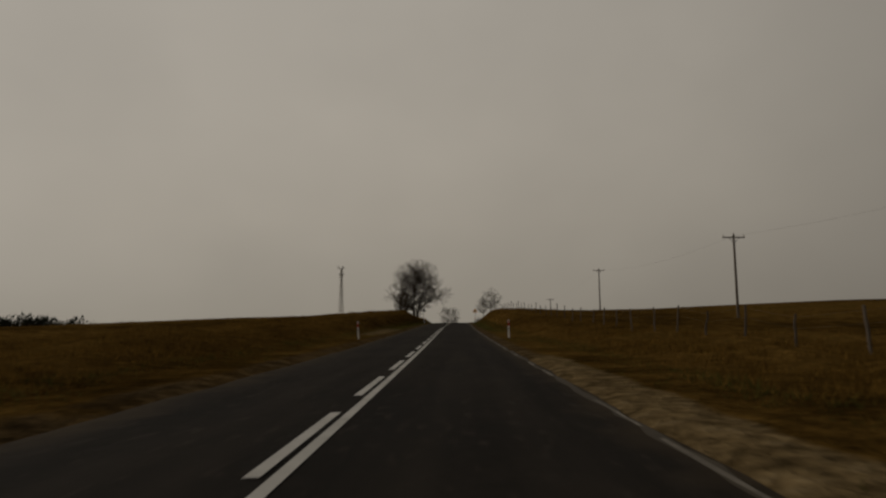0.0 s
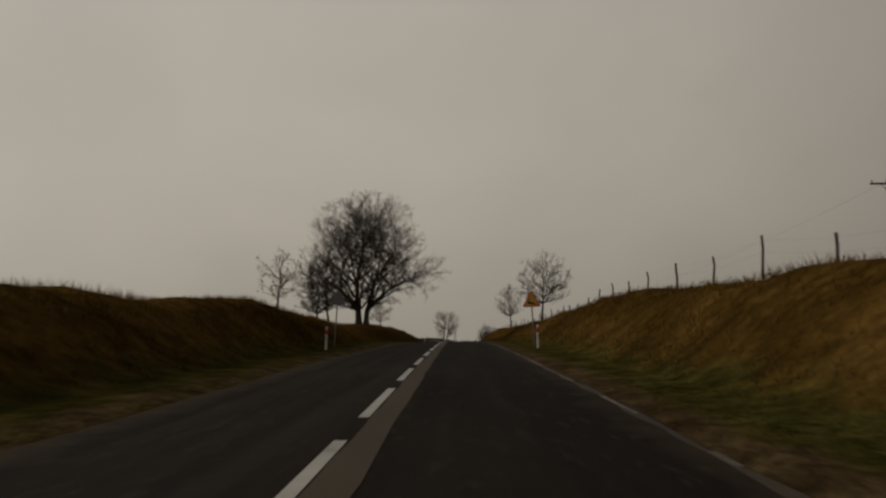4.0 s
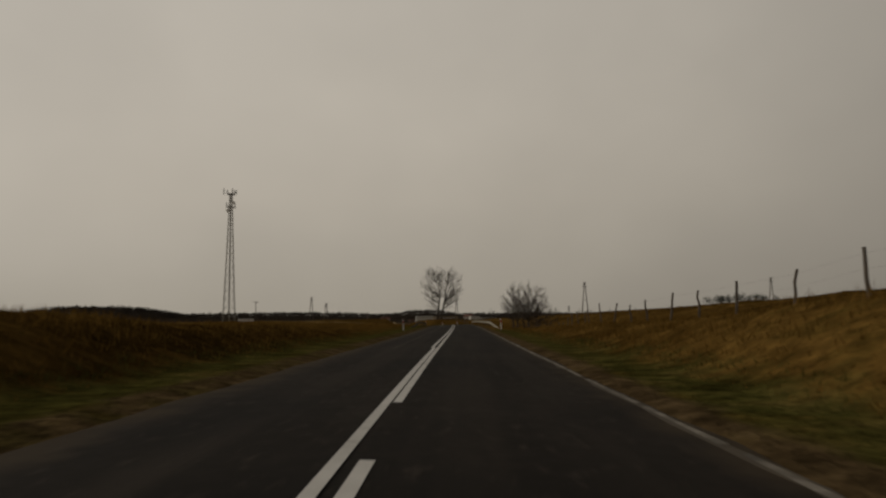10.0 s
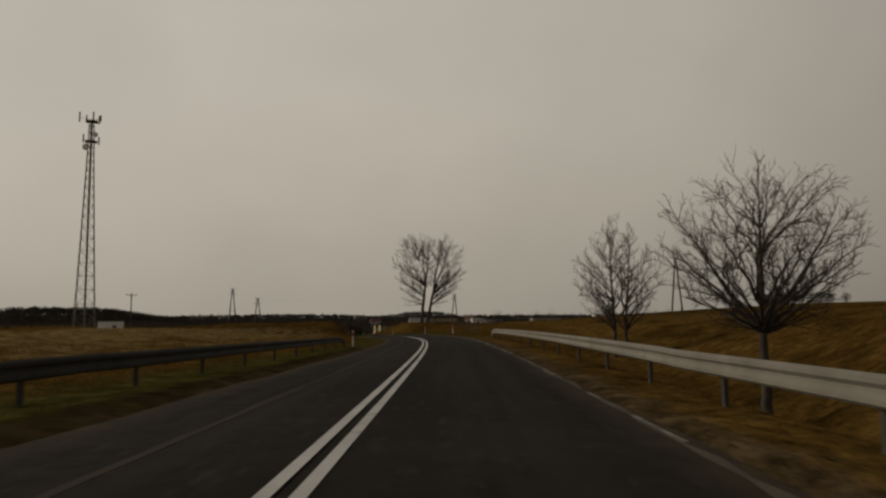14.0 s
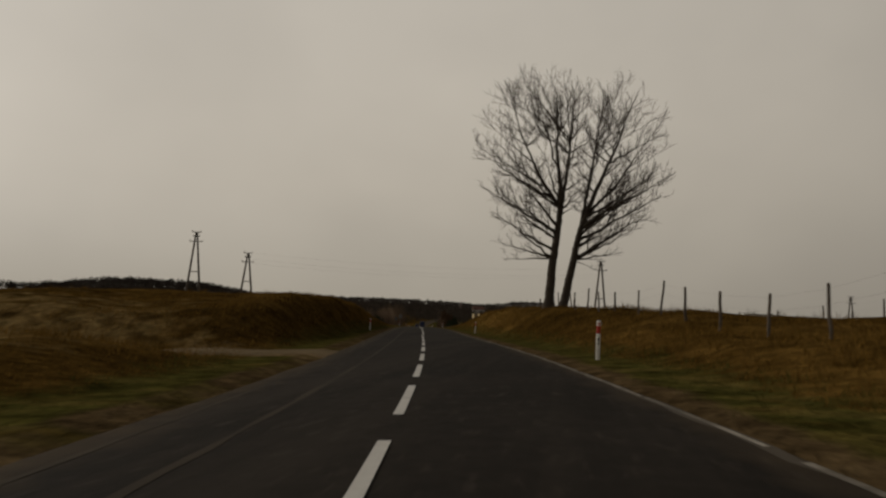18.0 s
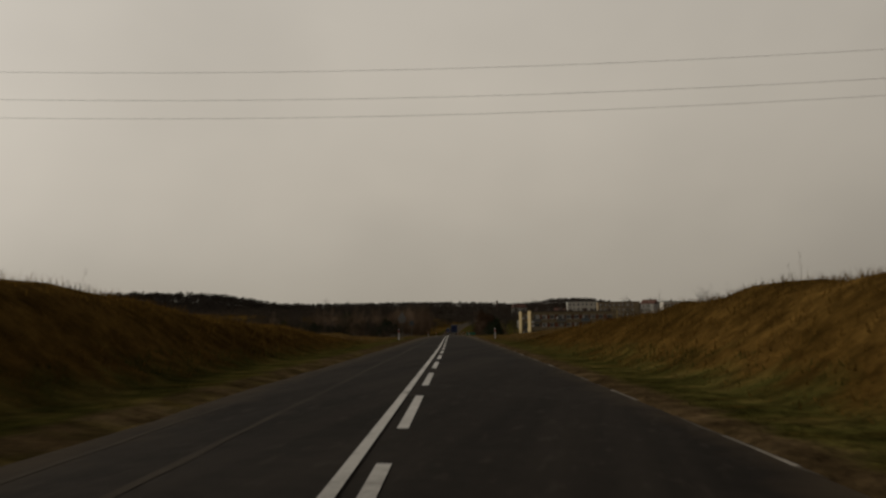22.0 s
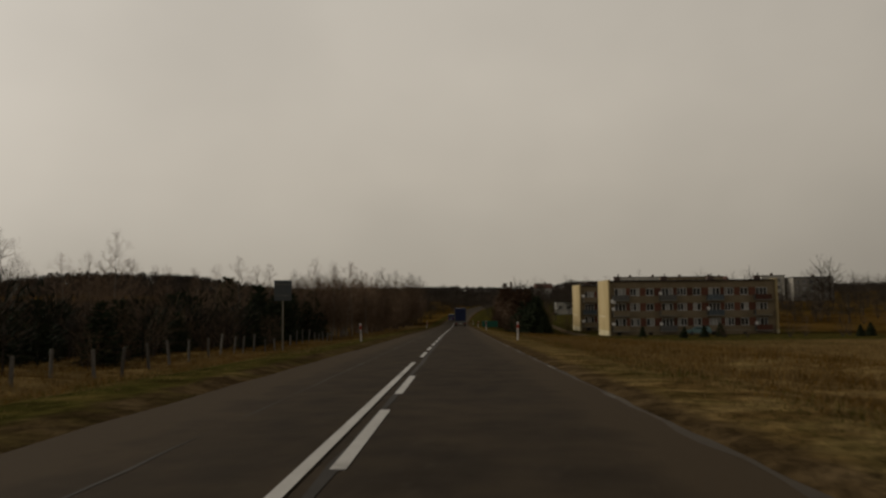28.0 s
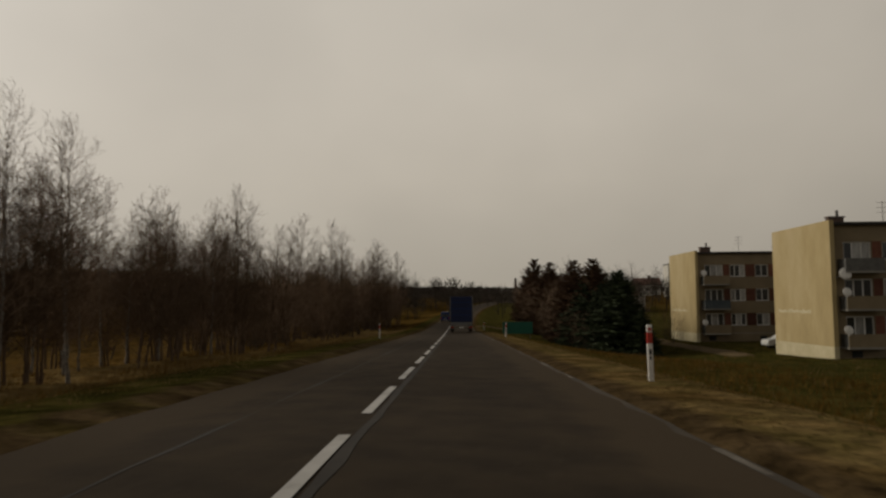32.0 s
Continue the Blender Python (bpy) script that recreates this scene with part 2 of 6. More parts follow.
M_DARKSTEEL = mat("dull_steel", [(0.3, (0.10, 0.10, 0.095)), (0.7, (0.19, 0.185, 0.175))], scale=3, rough=0.6, metallic=0.4)
M_CONCRETE = mat("concrete", [(0.3, (0.23, 0.215, 0.190)), (0.7, (0.36, 0.34, 0.30))], scale=4, rough=0.9, bump=0.3, big=0.2, per_object=0.12)
M_POST = paint("white_plastic", (0.74, 0.72, 0.68), 0.45)
M_RED = paint("red_reflector", (0.42, 0.035, 0.022), 0.35)
M_BLACK = paint("black_plastic", (0.025, 0.025, 0.025), 0.5)
M_YELLOW = paint("sign_yellow", (0.72, 0.36, 0.035), 0.4)
M_SIGNRED = paint("sign_red", (0.45, 0.030, 0.022), 0.4)
M_SIGNBACK = paint("sign_back_grey", (0.16, 0.16, 0.155), 0.55, 0.2)
M_BLUEGREY = paint("board_back", (0.070, 0.080, 0.088), 0.6)
M_TEAL = paint("green_board", (0.020, 0.150, 0.095), 0.6)


def ground_material():
    """Dry grass that gives way to green-brown verge and to gravel by the zones stored on the ground."""
    m = mat("fields", [(0.34, (0.016, 0.0095, 0.0026)), (0.46, (0.062, 0.0350, 0.0085)), (0.56, (0.128, 0.0735, 0.0190)), (0.68, (0.046, 0.038, 0.008))], scale=0.35, detail=8, rough=0.95, bump=0.9, bump_scale=3.0, big=0.08, spec=0.0)
    n, l = m.node_tree.nodes, m.node_tree.links
    b = n["Principled BSDF"]
    b.inputs["Normal"].links[0].from_node.inputs["Distance"].default_value = 0.16
    col = b.inputs["Base Color"].links[0].from_socket
    co = n.new("ShaderNodeTexCoord")
    for name, stops, sc in (("straw", [(0.36, (0.118, 0.075, 0.0275)), (0.47, (0.172, 0.113, 0.0440)), (0.58, (0.208, 0.144, 0.0600)), (0.70, (0.150, 0.109, 0.0400))], 0.8), ("verge", [(0.3, (0.030, 0.027, 0.007)), (0.5, (0.058, 0.053, 0.0135)), (0.72, (0.105, 0.080, 0.024))], 0.8), ("gravel", [(0.3, (0.046, 0.031, 0.015)), (0.55, (0.084, 0.057, 0.028)), (0.78, (0.130, 0.092, 0.048))], 1.2), ("wood", [(0.3, (0.024, 0.018, 0.013)), (0.55, (0.038, 0.029, 0.021)), (0.78, (0.056, 0.042, 0.030))], 0.05), ("sand", [(0.3, (0.090, 0.062, 0.029)), (0.55, (0.160, 0.113, 0.056)), (0.78, (0.235, 0.175, 0.098))], 3.0)):
        at_ = n.new("ShaderNodeAttribute")
        at_.attribute_name = name
        no = n.new("ShaderNodeTexNoise")
        no.inputs["Scale"].default_value, no.inputs["Detail"].default_value = sc, 9.0
        l.new(co.outputs["Object"], no.inputs["Vector"])
        ra = n.new("ShaderNodeValToRGB")
        for k, (pos_, c) in enumerate(stops):
            x = ra.color_ramp.elements[k] if k < 2 else ra.color_ramp.elements.new(pos_)
            x.position, x.color = pos_, (*c, 1)
        l.new(no.outputs[0], ra.inputs[0])
        ed = n.new("ShaderNodeTexNoise")
        ed.inputs["Scale"].default_value, ed.inputs["Detail"].default_value = 0.9, 6.0
        l.new(co.outputs["Object"], ed.inputs["Vector"])
        su = n.new("ShaderNodeMath")
        su.operation = "ADD"
        l.new(at_.outputs["Fac"], su.inputs[0])
        l.new(ed.outputs[0], su.inputs[1])
        st = n.new("ShaderNodeMapRange")
        st.interpolation_type = "SMOOTHSTEP"
        st.inputs["From Min"].default_value, st.inputs["From Max"].default_value = 0.75, 1.25
        l.new(su.outputs[0], st.inputs["Value"])
        mx = n.new("ShaderNodeMix")
        mx.data_type = "RGBA"
        l.new(st.outputs[0], mx.inputs["Factor"])
        l.new(col, mx.inputs[6])
        l.new(ra.outputs[0], mx.inputs[7])
        col = mx.outputs[2]
    # tussocks: light and dark flecks a hand to a step across
    mo = n.new("ShaderNodeTexNoise")
    mo.inputs["Scale"].default_value, mo.inputs["Detail"].default_value, mo.inputs["Roughness"].default_value = 1.7, 7.0, 0.65
    l.new(co.outputs["Object"], mo.inputs["Vector"])
    mr = n.new("ShaderNodeMapRange")
    for k, v in zip(("From Min", "From Max", "To Min", "To Max"), (0.32, 0.68, 0.55, 1.4)):
        mr.inputs[k].default_value = v
    l.new(mo.outputs[0], mr.inputs["Value"])
    fl = n.new("ShaderNodeVectorMath")
    fl.operation = "SCALE"
    l.new(col, fl.inputs[0])
    l.new(mr.outputs[0], fl.inputs["Scale"])
    l.new(fl.outputs[0], b.inputs["Base Color"])
    return m


M_FIELDS = ground_material()


def asphalt():
    """Dark worn asphalt: fine stone grain, long wear streaks along the road, and brown dusty patches."""
    m = mat("asphalt", [(0.25, (0.0100, 0.0082, 0.0067)), (0.5, (0.0180, 0.0148, 0.0120)), (0.72, (0.033, 0.0270, 0.0215))], scale=3.0, detail=10, rough=0.95, bump=0.25, bump_scale=120, big=0.06, spec=0.05)
    n, l = m.node_tree.nodes, m.node_tree.links
    b = n["Principled BSDF"]
    col = b.inputs["Base Color"].links[0].from_socket
    co = n.new("ShaderNodeTexCoord")
    for stretch, lo, hi, tint in (((1.4, 0.035, 1.0), 0.44, 0.74, (0.037, 0.0300, 0.0235)), ((0.35, 0.12, 1.0), 0.50, 0.75, (0.012, 0.0110, 0.0105)), ((6.0, 1.6, 1.0), 0.58, 0.74, (0.044, 0.0360, 0.0280))):
        mp = n.new("ShaderNodeMapping")
        mp.inputs["Scale"].default_value = stretch
        mp.inputs["Rotation"].default_value = (0, 0, radians(-8))
        no = n.new("ShaderNodeTexNoise")
        no.inputs["Scale"].default_value, no.inputs["Detail"].default_value = 1.0, 6.0
        mr = n.new("ShaderNodeMapRange")
        for k, v in zip(("From Min", "From Max", "To Min", "To Max"), (lo, hi, 0.0, 0.8)):
            mr.inputs[k].default_value = v
        mx = n.new("ShaderNodeMix")
        mx.data_type = "RGBA"
        mx.inputs[7].default_value = (*tint, 1)
        l.new(co.outputs["Object"], mp.inputs[0])
        l.new(mp.outputs[0], no.inputs["Vector"])
        l.new(no.outputs[0], mr.inputs["Value"])
        l.new(mr.outputs[0], mx.inputs["Factor"])
        l.new(col, mx.inputs[6])
        col = mx.outputs[2]
    # dusty, crumbling strip along the edges; the same mix carries the painted brightening by the village
    ed = n.new("ShaderNodeAttribute")
    ed.attribute_name = "edge"
    no = n.new("ShaderNodeTexNoise")
    no.inputs["Scale"].default_value, no.inputs["Detail"].default_value = 1.3, 8.0
    l.new(co.outputs["Object"], no.inputs["Vector"])
    su = n.new("ShaderNodeMath")
    su.operation = "ADD"
    l.new(ed.outputs["Fac"], su.inputs[0])
    l.new(no.outputs[0], su.inputs[1])
    mr = n.new("ShaderNodeMapRange")
    for k, v in zip(("From Min", "From Max", "To Min", "To Max"), (0.95, 1.75, 0.0, 0.9)):
        mr.inputs[k].default_value = v
    mx = n.new("ShaderNodeMix")
    mx.data_type = "RGBA"
    mx.inputs[7].default_value = (0.075, 0.055, 0.034, 1)
    l.new(su.outputs[0], mr.inputs["Value"])
    l.new(mr.outputs[0], mx.inputs["Factor"])
    l.new(col, mx.inputs[6])
    l.new(mx.outputs[2], b.inputs["Base Color"])
    return m


M_ASPHALT = asphalt()


# ---- building helpers ----
def part(name, bm, material, parent, label="", smooth=False):
    me = bpy.data.meshes.new(name)
    if isinstance(bm, bmesh.types.BMesh):
        bm.to_mesh(me)
        bm.free()
    else:
        verts, faces = bm
        me.from_pydata(verts, [], faces)
    me.materials.append(material)
    if smooth:
        me.polygons.foreach_set("use_smooth", [True] * len(me.polygons))
    ob = new(name, me)
    if parent is not None:
        ob.parent = parent
    if label:
        ob["label"] = label
    return ob


def share(name, source, parent, m):
    """One more object on the mesh of source, under parent."""
    ob = new(name, source.data)
    ob.parent = parent
    ob.matrix_local = m
    return ob


def empty(name, m, label, category, group="", kind=""):
    ob = new(name)
    ob.empty_display_size = 0.3
    ob.matrix_world = m
    ob.matrix_basis = m
    return tagged(ob, label, category, group, kind)


def box(bm, x0, x1, y0, y1, z0, z1, bevel=0.0):
    r = bmesh.ops.create_cube(bm, size=1.0, matrix=Matrix.Translation(((x0 + x1) / 2, (y0 + y1) / 2, (z0 + z1) / 2)) @ Matrix.Diagonal((abs(x1 - x0), abs(y1 - y0), abs(z1 - z0), 1)))
    if bevel:
        es = list({e for v in r["verts"] for e in v.link_edges})
        bmesh.ops.bevel(bm, geom=es, offset=bevel, segments=2, affect="EDGES", profile=0.6)
    return bm


def rod(bm, p, q, r0, r1=None, n=8):
    p, q = Vector(p), Vector(q)
    d = q - p
    m = Matrix.Translation((p + q) / 2) @ d.to_track_quat("Z", "Y").to_matrix().to_4x4()
    bmesh.ops.create_cone(bm, cap_ends=True, segments=n, radius1=r0, radius2=r0 if r1 is None else r1, depth=d.length, matrix=m)
    return bm


def pipe(points, radii, n=6):
    """One connected tube through the points."""
    verts, faces = [], []
    for k, (p, r) in enumerate(zip(points, radii)):
        d = (Vector(points[min(k + 1, len(points) - 1)]) - Vector(points[max(k - 1, 0)])).normalized()
        a = d.cross(Vector((0.31, 0.95, 0.05))).normalized()
        b = d.cross(a)
        verts += [Vector(p) + a * (r * math.cos(2 * math.pi * j / n)) + b * (r * math.sin(2 * math.pi * j / n)) for j in range(n)]
        if k:
            o = (k - 1) * n
            faces += [(o + j, o + (j + 1) % n, o + n + (j + 1) % n, o + n + j) for j in range(n)]
    faces += [tuple(range(n))[::-1], tuple(range((len(points) - 1) * n, len(points) * n))]
    return verts, faces


def B():
    return bmesh.new()

# ---- the road's course: heading (degrees to the left of +y) and grade (percent) every 25 m ----
HEADING = [0.1, 0.3, 0.27, 0.05, -0.14, -0.12, -0.13, -0.14, -0.25, -0.04, 0.23, 0.02, -0.39, -0.38, -0.16, 0.03, 0.76, 2.39, 4.95, 7.82, 10.33, 11.1, 11.02, 10.69, 10.94, 11.25, 11.1, 11.03, 11.13, 11.3, 11.22, 11.0, 10.92, 11.05, 11.2, 11.34]
GRADE = [3.12, 3.31, 3.76, 3.91, 4.07, 3.82, 3.01, 1.53, 1.16, 1.06, 0.69, 0.71, 0.57, 0.61, 0.82, 0.62, 0.08, -0.43, -0.65, -0.5, -0.77, -0.93, -0.88, -1.28, -1.75, -1.67, -1.65, -2.07, -2.53, -2.58, -2.5, -2.51, -2.5, -2.5, -2.5, -2.5]
for _k in range(36, 60):  # beyond the village sign the road sags, rises and swings to the right
    HEADING.append(max(2.0, 11.3 - 0.85 * (_k - 35)))
    GRADE.append(min(1.8, -2.5 + 1.1 * (_k - 34)) if _k < 46 else 1.0)
SS = np.arange(-300.0, 3600.0, 1.0)
_h = np.interp(SS, np.arange(len(HEADING)) * 25.0, HEADING)
_g = np.interp(SS, np.arange(len(GRADE)) * 25.0, GRADE)
_g[SS > 1150] = 0.6
_g[SS > 1500] = 0.0
_g[SS < -60] = 2.0
RX, RY, RZ = np.cumsum(-np.sin(np.radians(_h))), np.cumsum(np.cos(np.radians(_h))), np.cumsum(_g / 100)
_o = int(np.searchsorted(SS, 0.0))
RX, RY, RZ = RX - RX[_o], RY - RY[_o], RZ - RZ[_o]
RH = np.radians(_h)


def to_su(x, y):
    """Distance along the road and to its right."""
    x, y = np.asarray(x, float), np.asarray(y, float)
    s = np.interp(y, RY, SS)
    for _ in range(3):
        hh = np.interp(s, SS, RH)
        dx, dy = x - np.interp(s, SS, RX), y - np.interp(s, SS, RY)
        s = s + (-dx * np.sin(hh) + dy * np.cos(hh)) * np.where(np.abs(dx) < 500, 1.0, 0.0)
    return s, dx * np.cos(hh) + dy * np.sin(hh)


# heights over the road: the crest of the cutting 9 m out (every 25 m), and the fields 30, 90 and 300 m out
CREST = [[0.16, 0.38, 0.68, 1.08, 1.41, 1.94, 2.36, 1.33, 1.98, 2.14, 2.06, 1.6, 0.97, 0.57, 0.35, 0.16, 0.08, 0.16, 0.3, 0.45, 0.75, 2.75, 3.0, 2.75, 1.6, 0.7, 0.08, -0.4, -0.6, -0.6, -0.6, -0.6, -0.6, -0.6, -0.6, -0.6, -0.6, -0.6],
         [-0.05, 0.07, 0.32, 0.81, 1.49, 2.15, 2.38, 1.69, 1.76, 1.8, 2.3, 1.75, 0.85, 0.45, -0.04, -1.61, -1.95, -1.23, -0.2, 0.18, 0.68, 1.75, 2.47, 2.45, 1.70, 0.88, 0.36, -0.2, -0.3, -0.3, -0.4, -0.65, -0.85, -1.0, -1.1, -0.9, -0.6, -0.3]]
FIELD_S = [-50, 50, 150, 250, 350, 450, 550, 650, 750, 850, 1000, 1200]
FIELD = [[[0.32, 0.61, 1.44, 1.9, 0.77, 1.02, 4.4, 2.06, -1.5, -1.6, 1.5, 3.0],
          [-0.17, -0.41, -1.02, -0.18, -0.41, -1.31, 3.91, 2.78, -1.7, -1.5, 3.0, 5.0],
          [-0.28, -0.39, -0.53, -0.32, -0.27, -0.11, 1.01, -0.15, -1.0, 1.0, 6.0, 10.0]],
         [[0.14, 0.12, 2.1, 3.6, 2.4, 1.6, -0.1, 1.2, -1.2, -1.9, 1.5, 3.5],
          [1.4, 2.01, 3.86, 5.6, 5.6, 4.2, 2.3, 0.88, -1.6, -1.6, 3.2, 5.0],
          [1.95, 2.6, 4.0, 5.56, 6.0, 4.0, 0.6, -0.74, -2.0, -1.0, 5.0, 9.0]]]
U_KNOTS = [3.7, 5.2, 9.0, 30.0, 90.0, 300.0]
HILLS = [(150, 2100, 900, 260, 4), (900, 1900, 500, 300, 8), (-500, 2300, 800, 300, 5), (235, 890, 110, 110, 22), (-800, 3050, 1000, 380, 24), (800, 3050, 1100, 380, 10)]
DOMES = [(-545, 1420, 92, 150, 13), (-95, 2070, 95, 110, 16)]  # wooded hills with steep flanks


# the bend is banked: its inner, left-hand side lies lower
BANK_S = [392, 415, 440, 452, 476, 500, 512, 524, 535, 570]
BANK = [0.004, 0.030, 0.056, 0.062, 0.051, 0.054, 0.040, 0.024, 0.010, 0.0]


def bank(s):
    return np.interp(s, BANK_S, BANK, left=0.0, right=0.0)


def ground(s, u):
    s, u = np.atleast_1d(np.asarray(s, float)), np.atleast_1d(np.asarray(u, float))
    a, out = np.abs(u), np.zeros(np.broadcast(s, u).shape)
    for side in (0, 1):
        c = [np.zeros_like(s), np.full_like(s, 0.0), np.interp(s, np.arange(len(CREST[0])) * 25.0, CREST[side])]
        c += [np.interp(s, FIELD_S, f) for f in FIELD[side]]
        r = c[-1] + 0 * a
        for k in range(5):
            w = np.clip((a - U_KNOTS[k]) / (U_KNOTS[k + 1] - U_KNOTS[k]), 0, 1)
            if k > 0:
                w = w * w * (3 - 2 * w)
            r = np.where((a >= U_KNOTS[k]) & (a < U_KNOTS[k + 1]), c[k] * (1 - w) + c[k + 1] * w, r)
        r = np.where(a < 3.7, 0.0, r)
        out = np.where((u < 0) == (side == 0), r, out)
    out = out * (1 - 0.92 * np.exp(-((s - 503.5) / 5.0) ** 4) * np.clip((u + 27) / 6, 0, 1) * (u < 0))  # field entrance
    out = out - 3.0 * np.exp(-((s - 261) / 10) ** 2 - ((u - 33.5) / 7) ** 2)
    out = out - 1.9 * np.exp(-((s - 405) / 42) ** 2 - ((u - 15) / 5.5) ** 2)
    out = out - 1.2 * np.exp(-((s - 864) / 26) ** 2 - ((u - 18) / 6) ** 2)
    z = np.interp(s, SS, RZ) + out + bank(s - np.clip(3 * (a - 5), 0, 70)) * np.clip(u, -60, 42)
    z = z + (0.12 * np.sin(s * 0.31 + u * 0.7) + 0.10 * np.sin(s * 0.83 - u * 0.45)) * np.clip((a - 6) / 4, 0, 1) * np.clip((45 - a) / 25, 0, 1) * (1 - 0.75 * np.clip((s - 725) / 30, 0, 1) * (u > 0))
    return z


def ground_xy(x, y):
    s, u = to_su(x, y)
    z = ground(s, u)
    for cx, cy, rx, ry, hh in HILLS:
        z = z + hh * np.exp(-((x - cx) / rx) ** 2 - ((y - cy) / ry) ** 2)
    for cx, cy, rx, ry, hh in DOMES:
        z = z + hh * np.exp(-(((x - cx) / rx) ** 2 + ((y - cy) / ry) ** 2) ** 2)
    return z


def at(s, u, dz=0.0):
    """The place on the ground s metres along the road and u metres to its right."""
    hh = float(np.interp(s, SS, RH))
    x, y = float(np.interp(s, SS, RX)) + u * math.cos(hh), float(np.interp(s, SS, RY)) + u * math.sin(hh)
    return Vector((x, y, float(np.ravel(ground_xy(x, y))[0]) + dz))


def deck(s, u, dz=0.0):
    """The place on the road's surface."""
    hh = float(np.interp(s, SS, RH))
    return Vector((float(np.interp(s, SS, RX)) + u * math.cos(hh), float(np.interp(s, SS, RY)) + u * math.sin(hh), float(np.interp(s, SS, RZ)) + float(bank(s)) * u + dz))


def stand(s, u, dz=0.0, turn=0.0, scale=1.0):
    """A pose on the ground that faces along the road."""
    return Matrix.LocRotScale(at(s, u, dz), Euler((0, 0, float(np.interp(s, SS, RH)) + radians(turn))), (scale,) * 3)


# ---- the ground: one sheet to the horizon ----
ys = np.concatenate([np.arange(-260, -20, 12), np.arange(-20, 720, 2.0), np.arange(720, 1000, 3.0), np.arange(1000, 1500, 12), np.arange(1500, 4300, 60)])
half = np.concatenate([[0, 2.0, 3.4, 3.9, 4.4, 4.9, 5.4, 6.0, 6.6, 7.3, 8.0, 8.8, 9.6, 10.5, 11.5, 13, 15, 17, 20, 24, 29, 35, 43, 53, 66, 82, 102, 130, 165, 210, 270, 340, 430, 560, 720, 950, 1300, 1800, 2400]])
ws = np.concatenate([-half[:0:-1], half])
gy, gw = np.meshgrid(ys, ws, indexing="ij")
gx = np.interp(gy, RY, RX) + gw / np.cos(np.interp(gy, RY, RH))
gz = ground_xy(gx.ravel(), gy.ravel()).reshape(gx.shape)
rough_amp = np.clip((np.abs(gw) - 5) / 4, 0, 1) * np.where(np.abs(gw) < 60, 0.10, 0.0)
rough_amp = np.where((np.abs(gy - 500.5) < 8) & (gw < 0), 0.0, rough_amp)
rough_amp = np.where((gy > 725) & (gw > 0), 0.3 * rough_amp, rough_amp)
gz += rough_amp * np.random.RandomState(3).uniform(-1, 1, gz.shape)
gz -= np.where(np.abs(gw) < 3.8, 0.10, 0.0)
ny, nw = gx.shape
gverts = np.stack([gx, gy, gz], -1).reshape(-1, 3).tolist()
idx = np.arange(ny * nw).reshape(ny, nw)
gfaces = np.stack([idx[:-1, :-1], idx[:-1, 1:], idx[1:, 1:], idx[1:, :-1]], -1).reshape(-1, 4)
ground_ob = part("ground", (gverts, gfaces.tolist()), M_FIELDS, None, smooth=True)
gs, gu = to_su(gx.ravel(), gy.ravel())
ga = np.abs(gu)
verge = np.clip((7.4 - ga) / 2.2, 0, 1) * np.clip((gs - 40) / 40, 0.1, 1) * 0.75
verge = np.where((gs > 640) & (gu > 0), verge * 0.55, verge)
verge = np.where((gs > 345) & (gs < 440) & (gu > 0), verge * 0.35, verge)
verge = np.maximum(verge, 0.75 * np.clip((gs - 780) / 20, 0, 1) * np.clip((900 - gs) / 30, 0, 1) * np.clip((gu - 5.4) / 2, 0, 1) * np.clip((85 - gu) / 25, 0, 1))
verge = np.maximum(verge, 0.35 * np.clip((gs - 880) / 60, 0, 1) * np.clip((gu + 300) / 120, 0, 1))
straw = np.clip((gs - 630) / 60, 0, 1) * np.clip((930 - gs) / 50, 0, 1) * np.clip((260 - ga) / 120, 0, 1) * np.where((gu < 0) & (gs > 745), 0.35, 0.9)
straw = np.maximum(straw, 0.8 * np.clip((gs - 370) / 40, 0, 1) * np.clip((530 - gs) / 30, 0, 1) * np.clip((-gu - 5) / 8, 0, 1) * np.clip((gu + 180) / 90, 0, 1))
straw = np.maximum(straw, np.clip((gs - 775) / 15, 0, 1) * np.clip((930 - gs) / 40, 0, 1) * np.clip((-gu - 5.5) / 1.5, 0, 1) * np.clip((gu + 20) / 6, 0, 1))
verge = np.maximum(verge, 0.8 * np.clip((gs - 860) / 15, 0, 1) * np.clip((gu - 3.5) / 1.5, 0, 1) * np.clip((60 - gu) / 20, 0, 1))
straw = straw * (1 - 0.8 * np.clip((gs - 790) / 15, 0, 1) * np.clip((gu - 5.6) / 2, 0, 1))  # mown lawn by the houses
gravel = np.clip((4.65 - ga) / 0.6, 0, 1) * np.where(gu > 0, 0.80, 0.62)


def zone(s0, s1, u0, u1, soft=0.6):
    return np.clip((gs - s0) / 3 + 0.5, 0, 1) * np.clip((s1 - gs) / 3 + 0.5, 0, 1) * np.clip((gu - u0) / soft + 0.5, 0, 1) * np.clip((u1 - gu) / soft + 0.5, 0, 1)


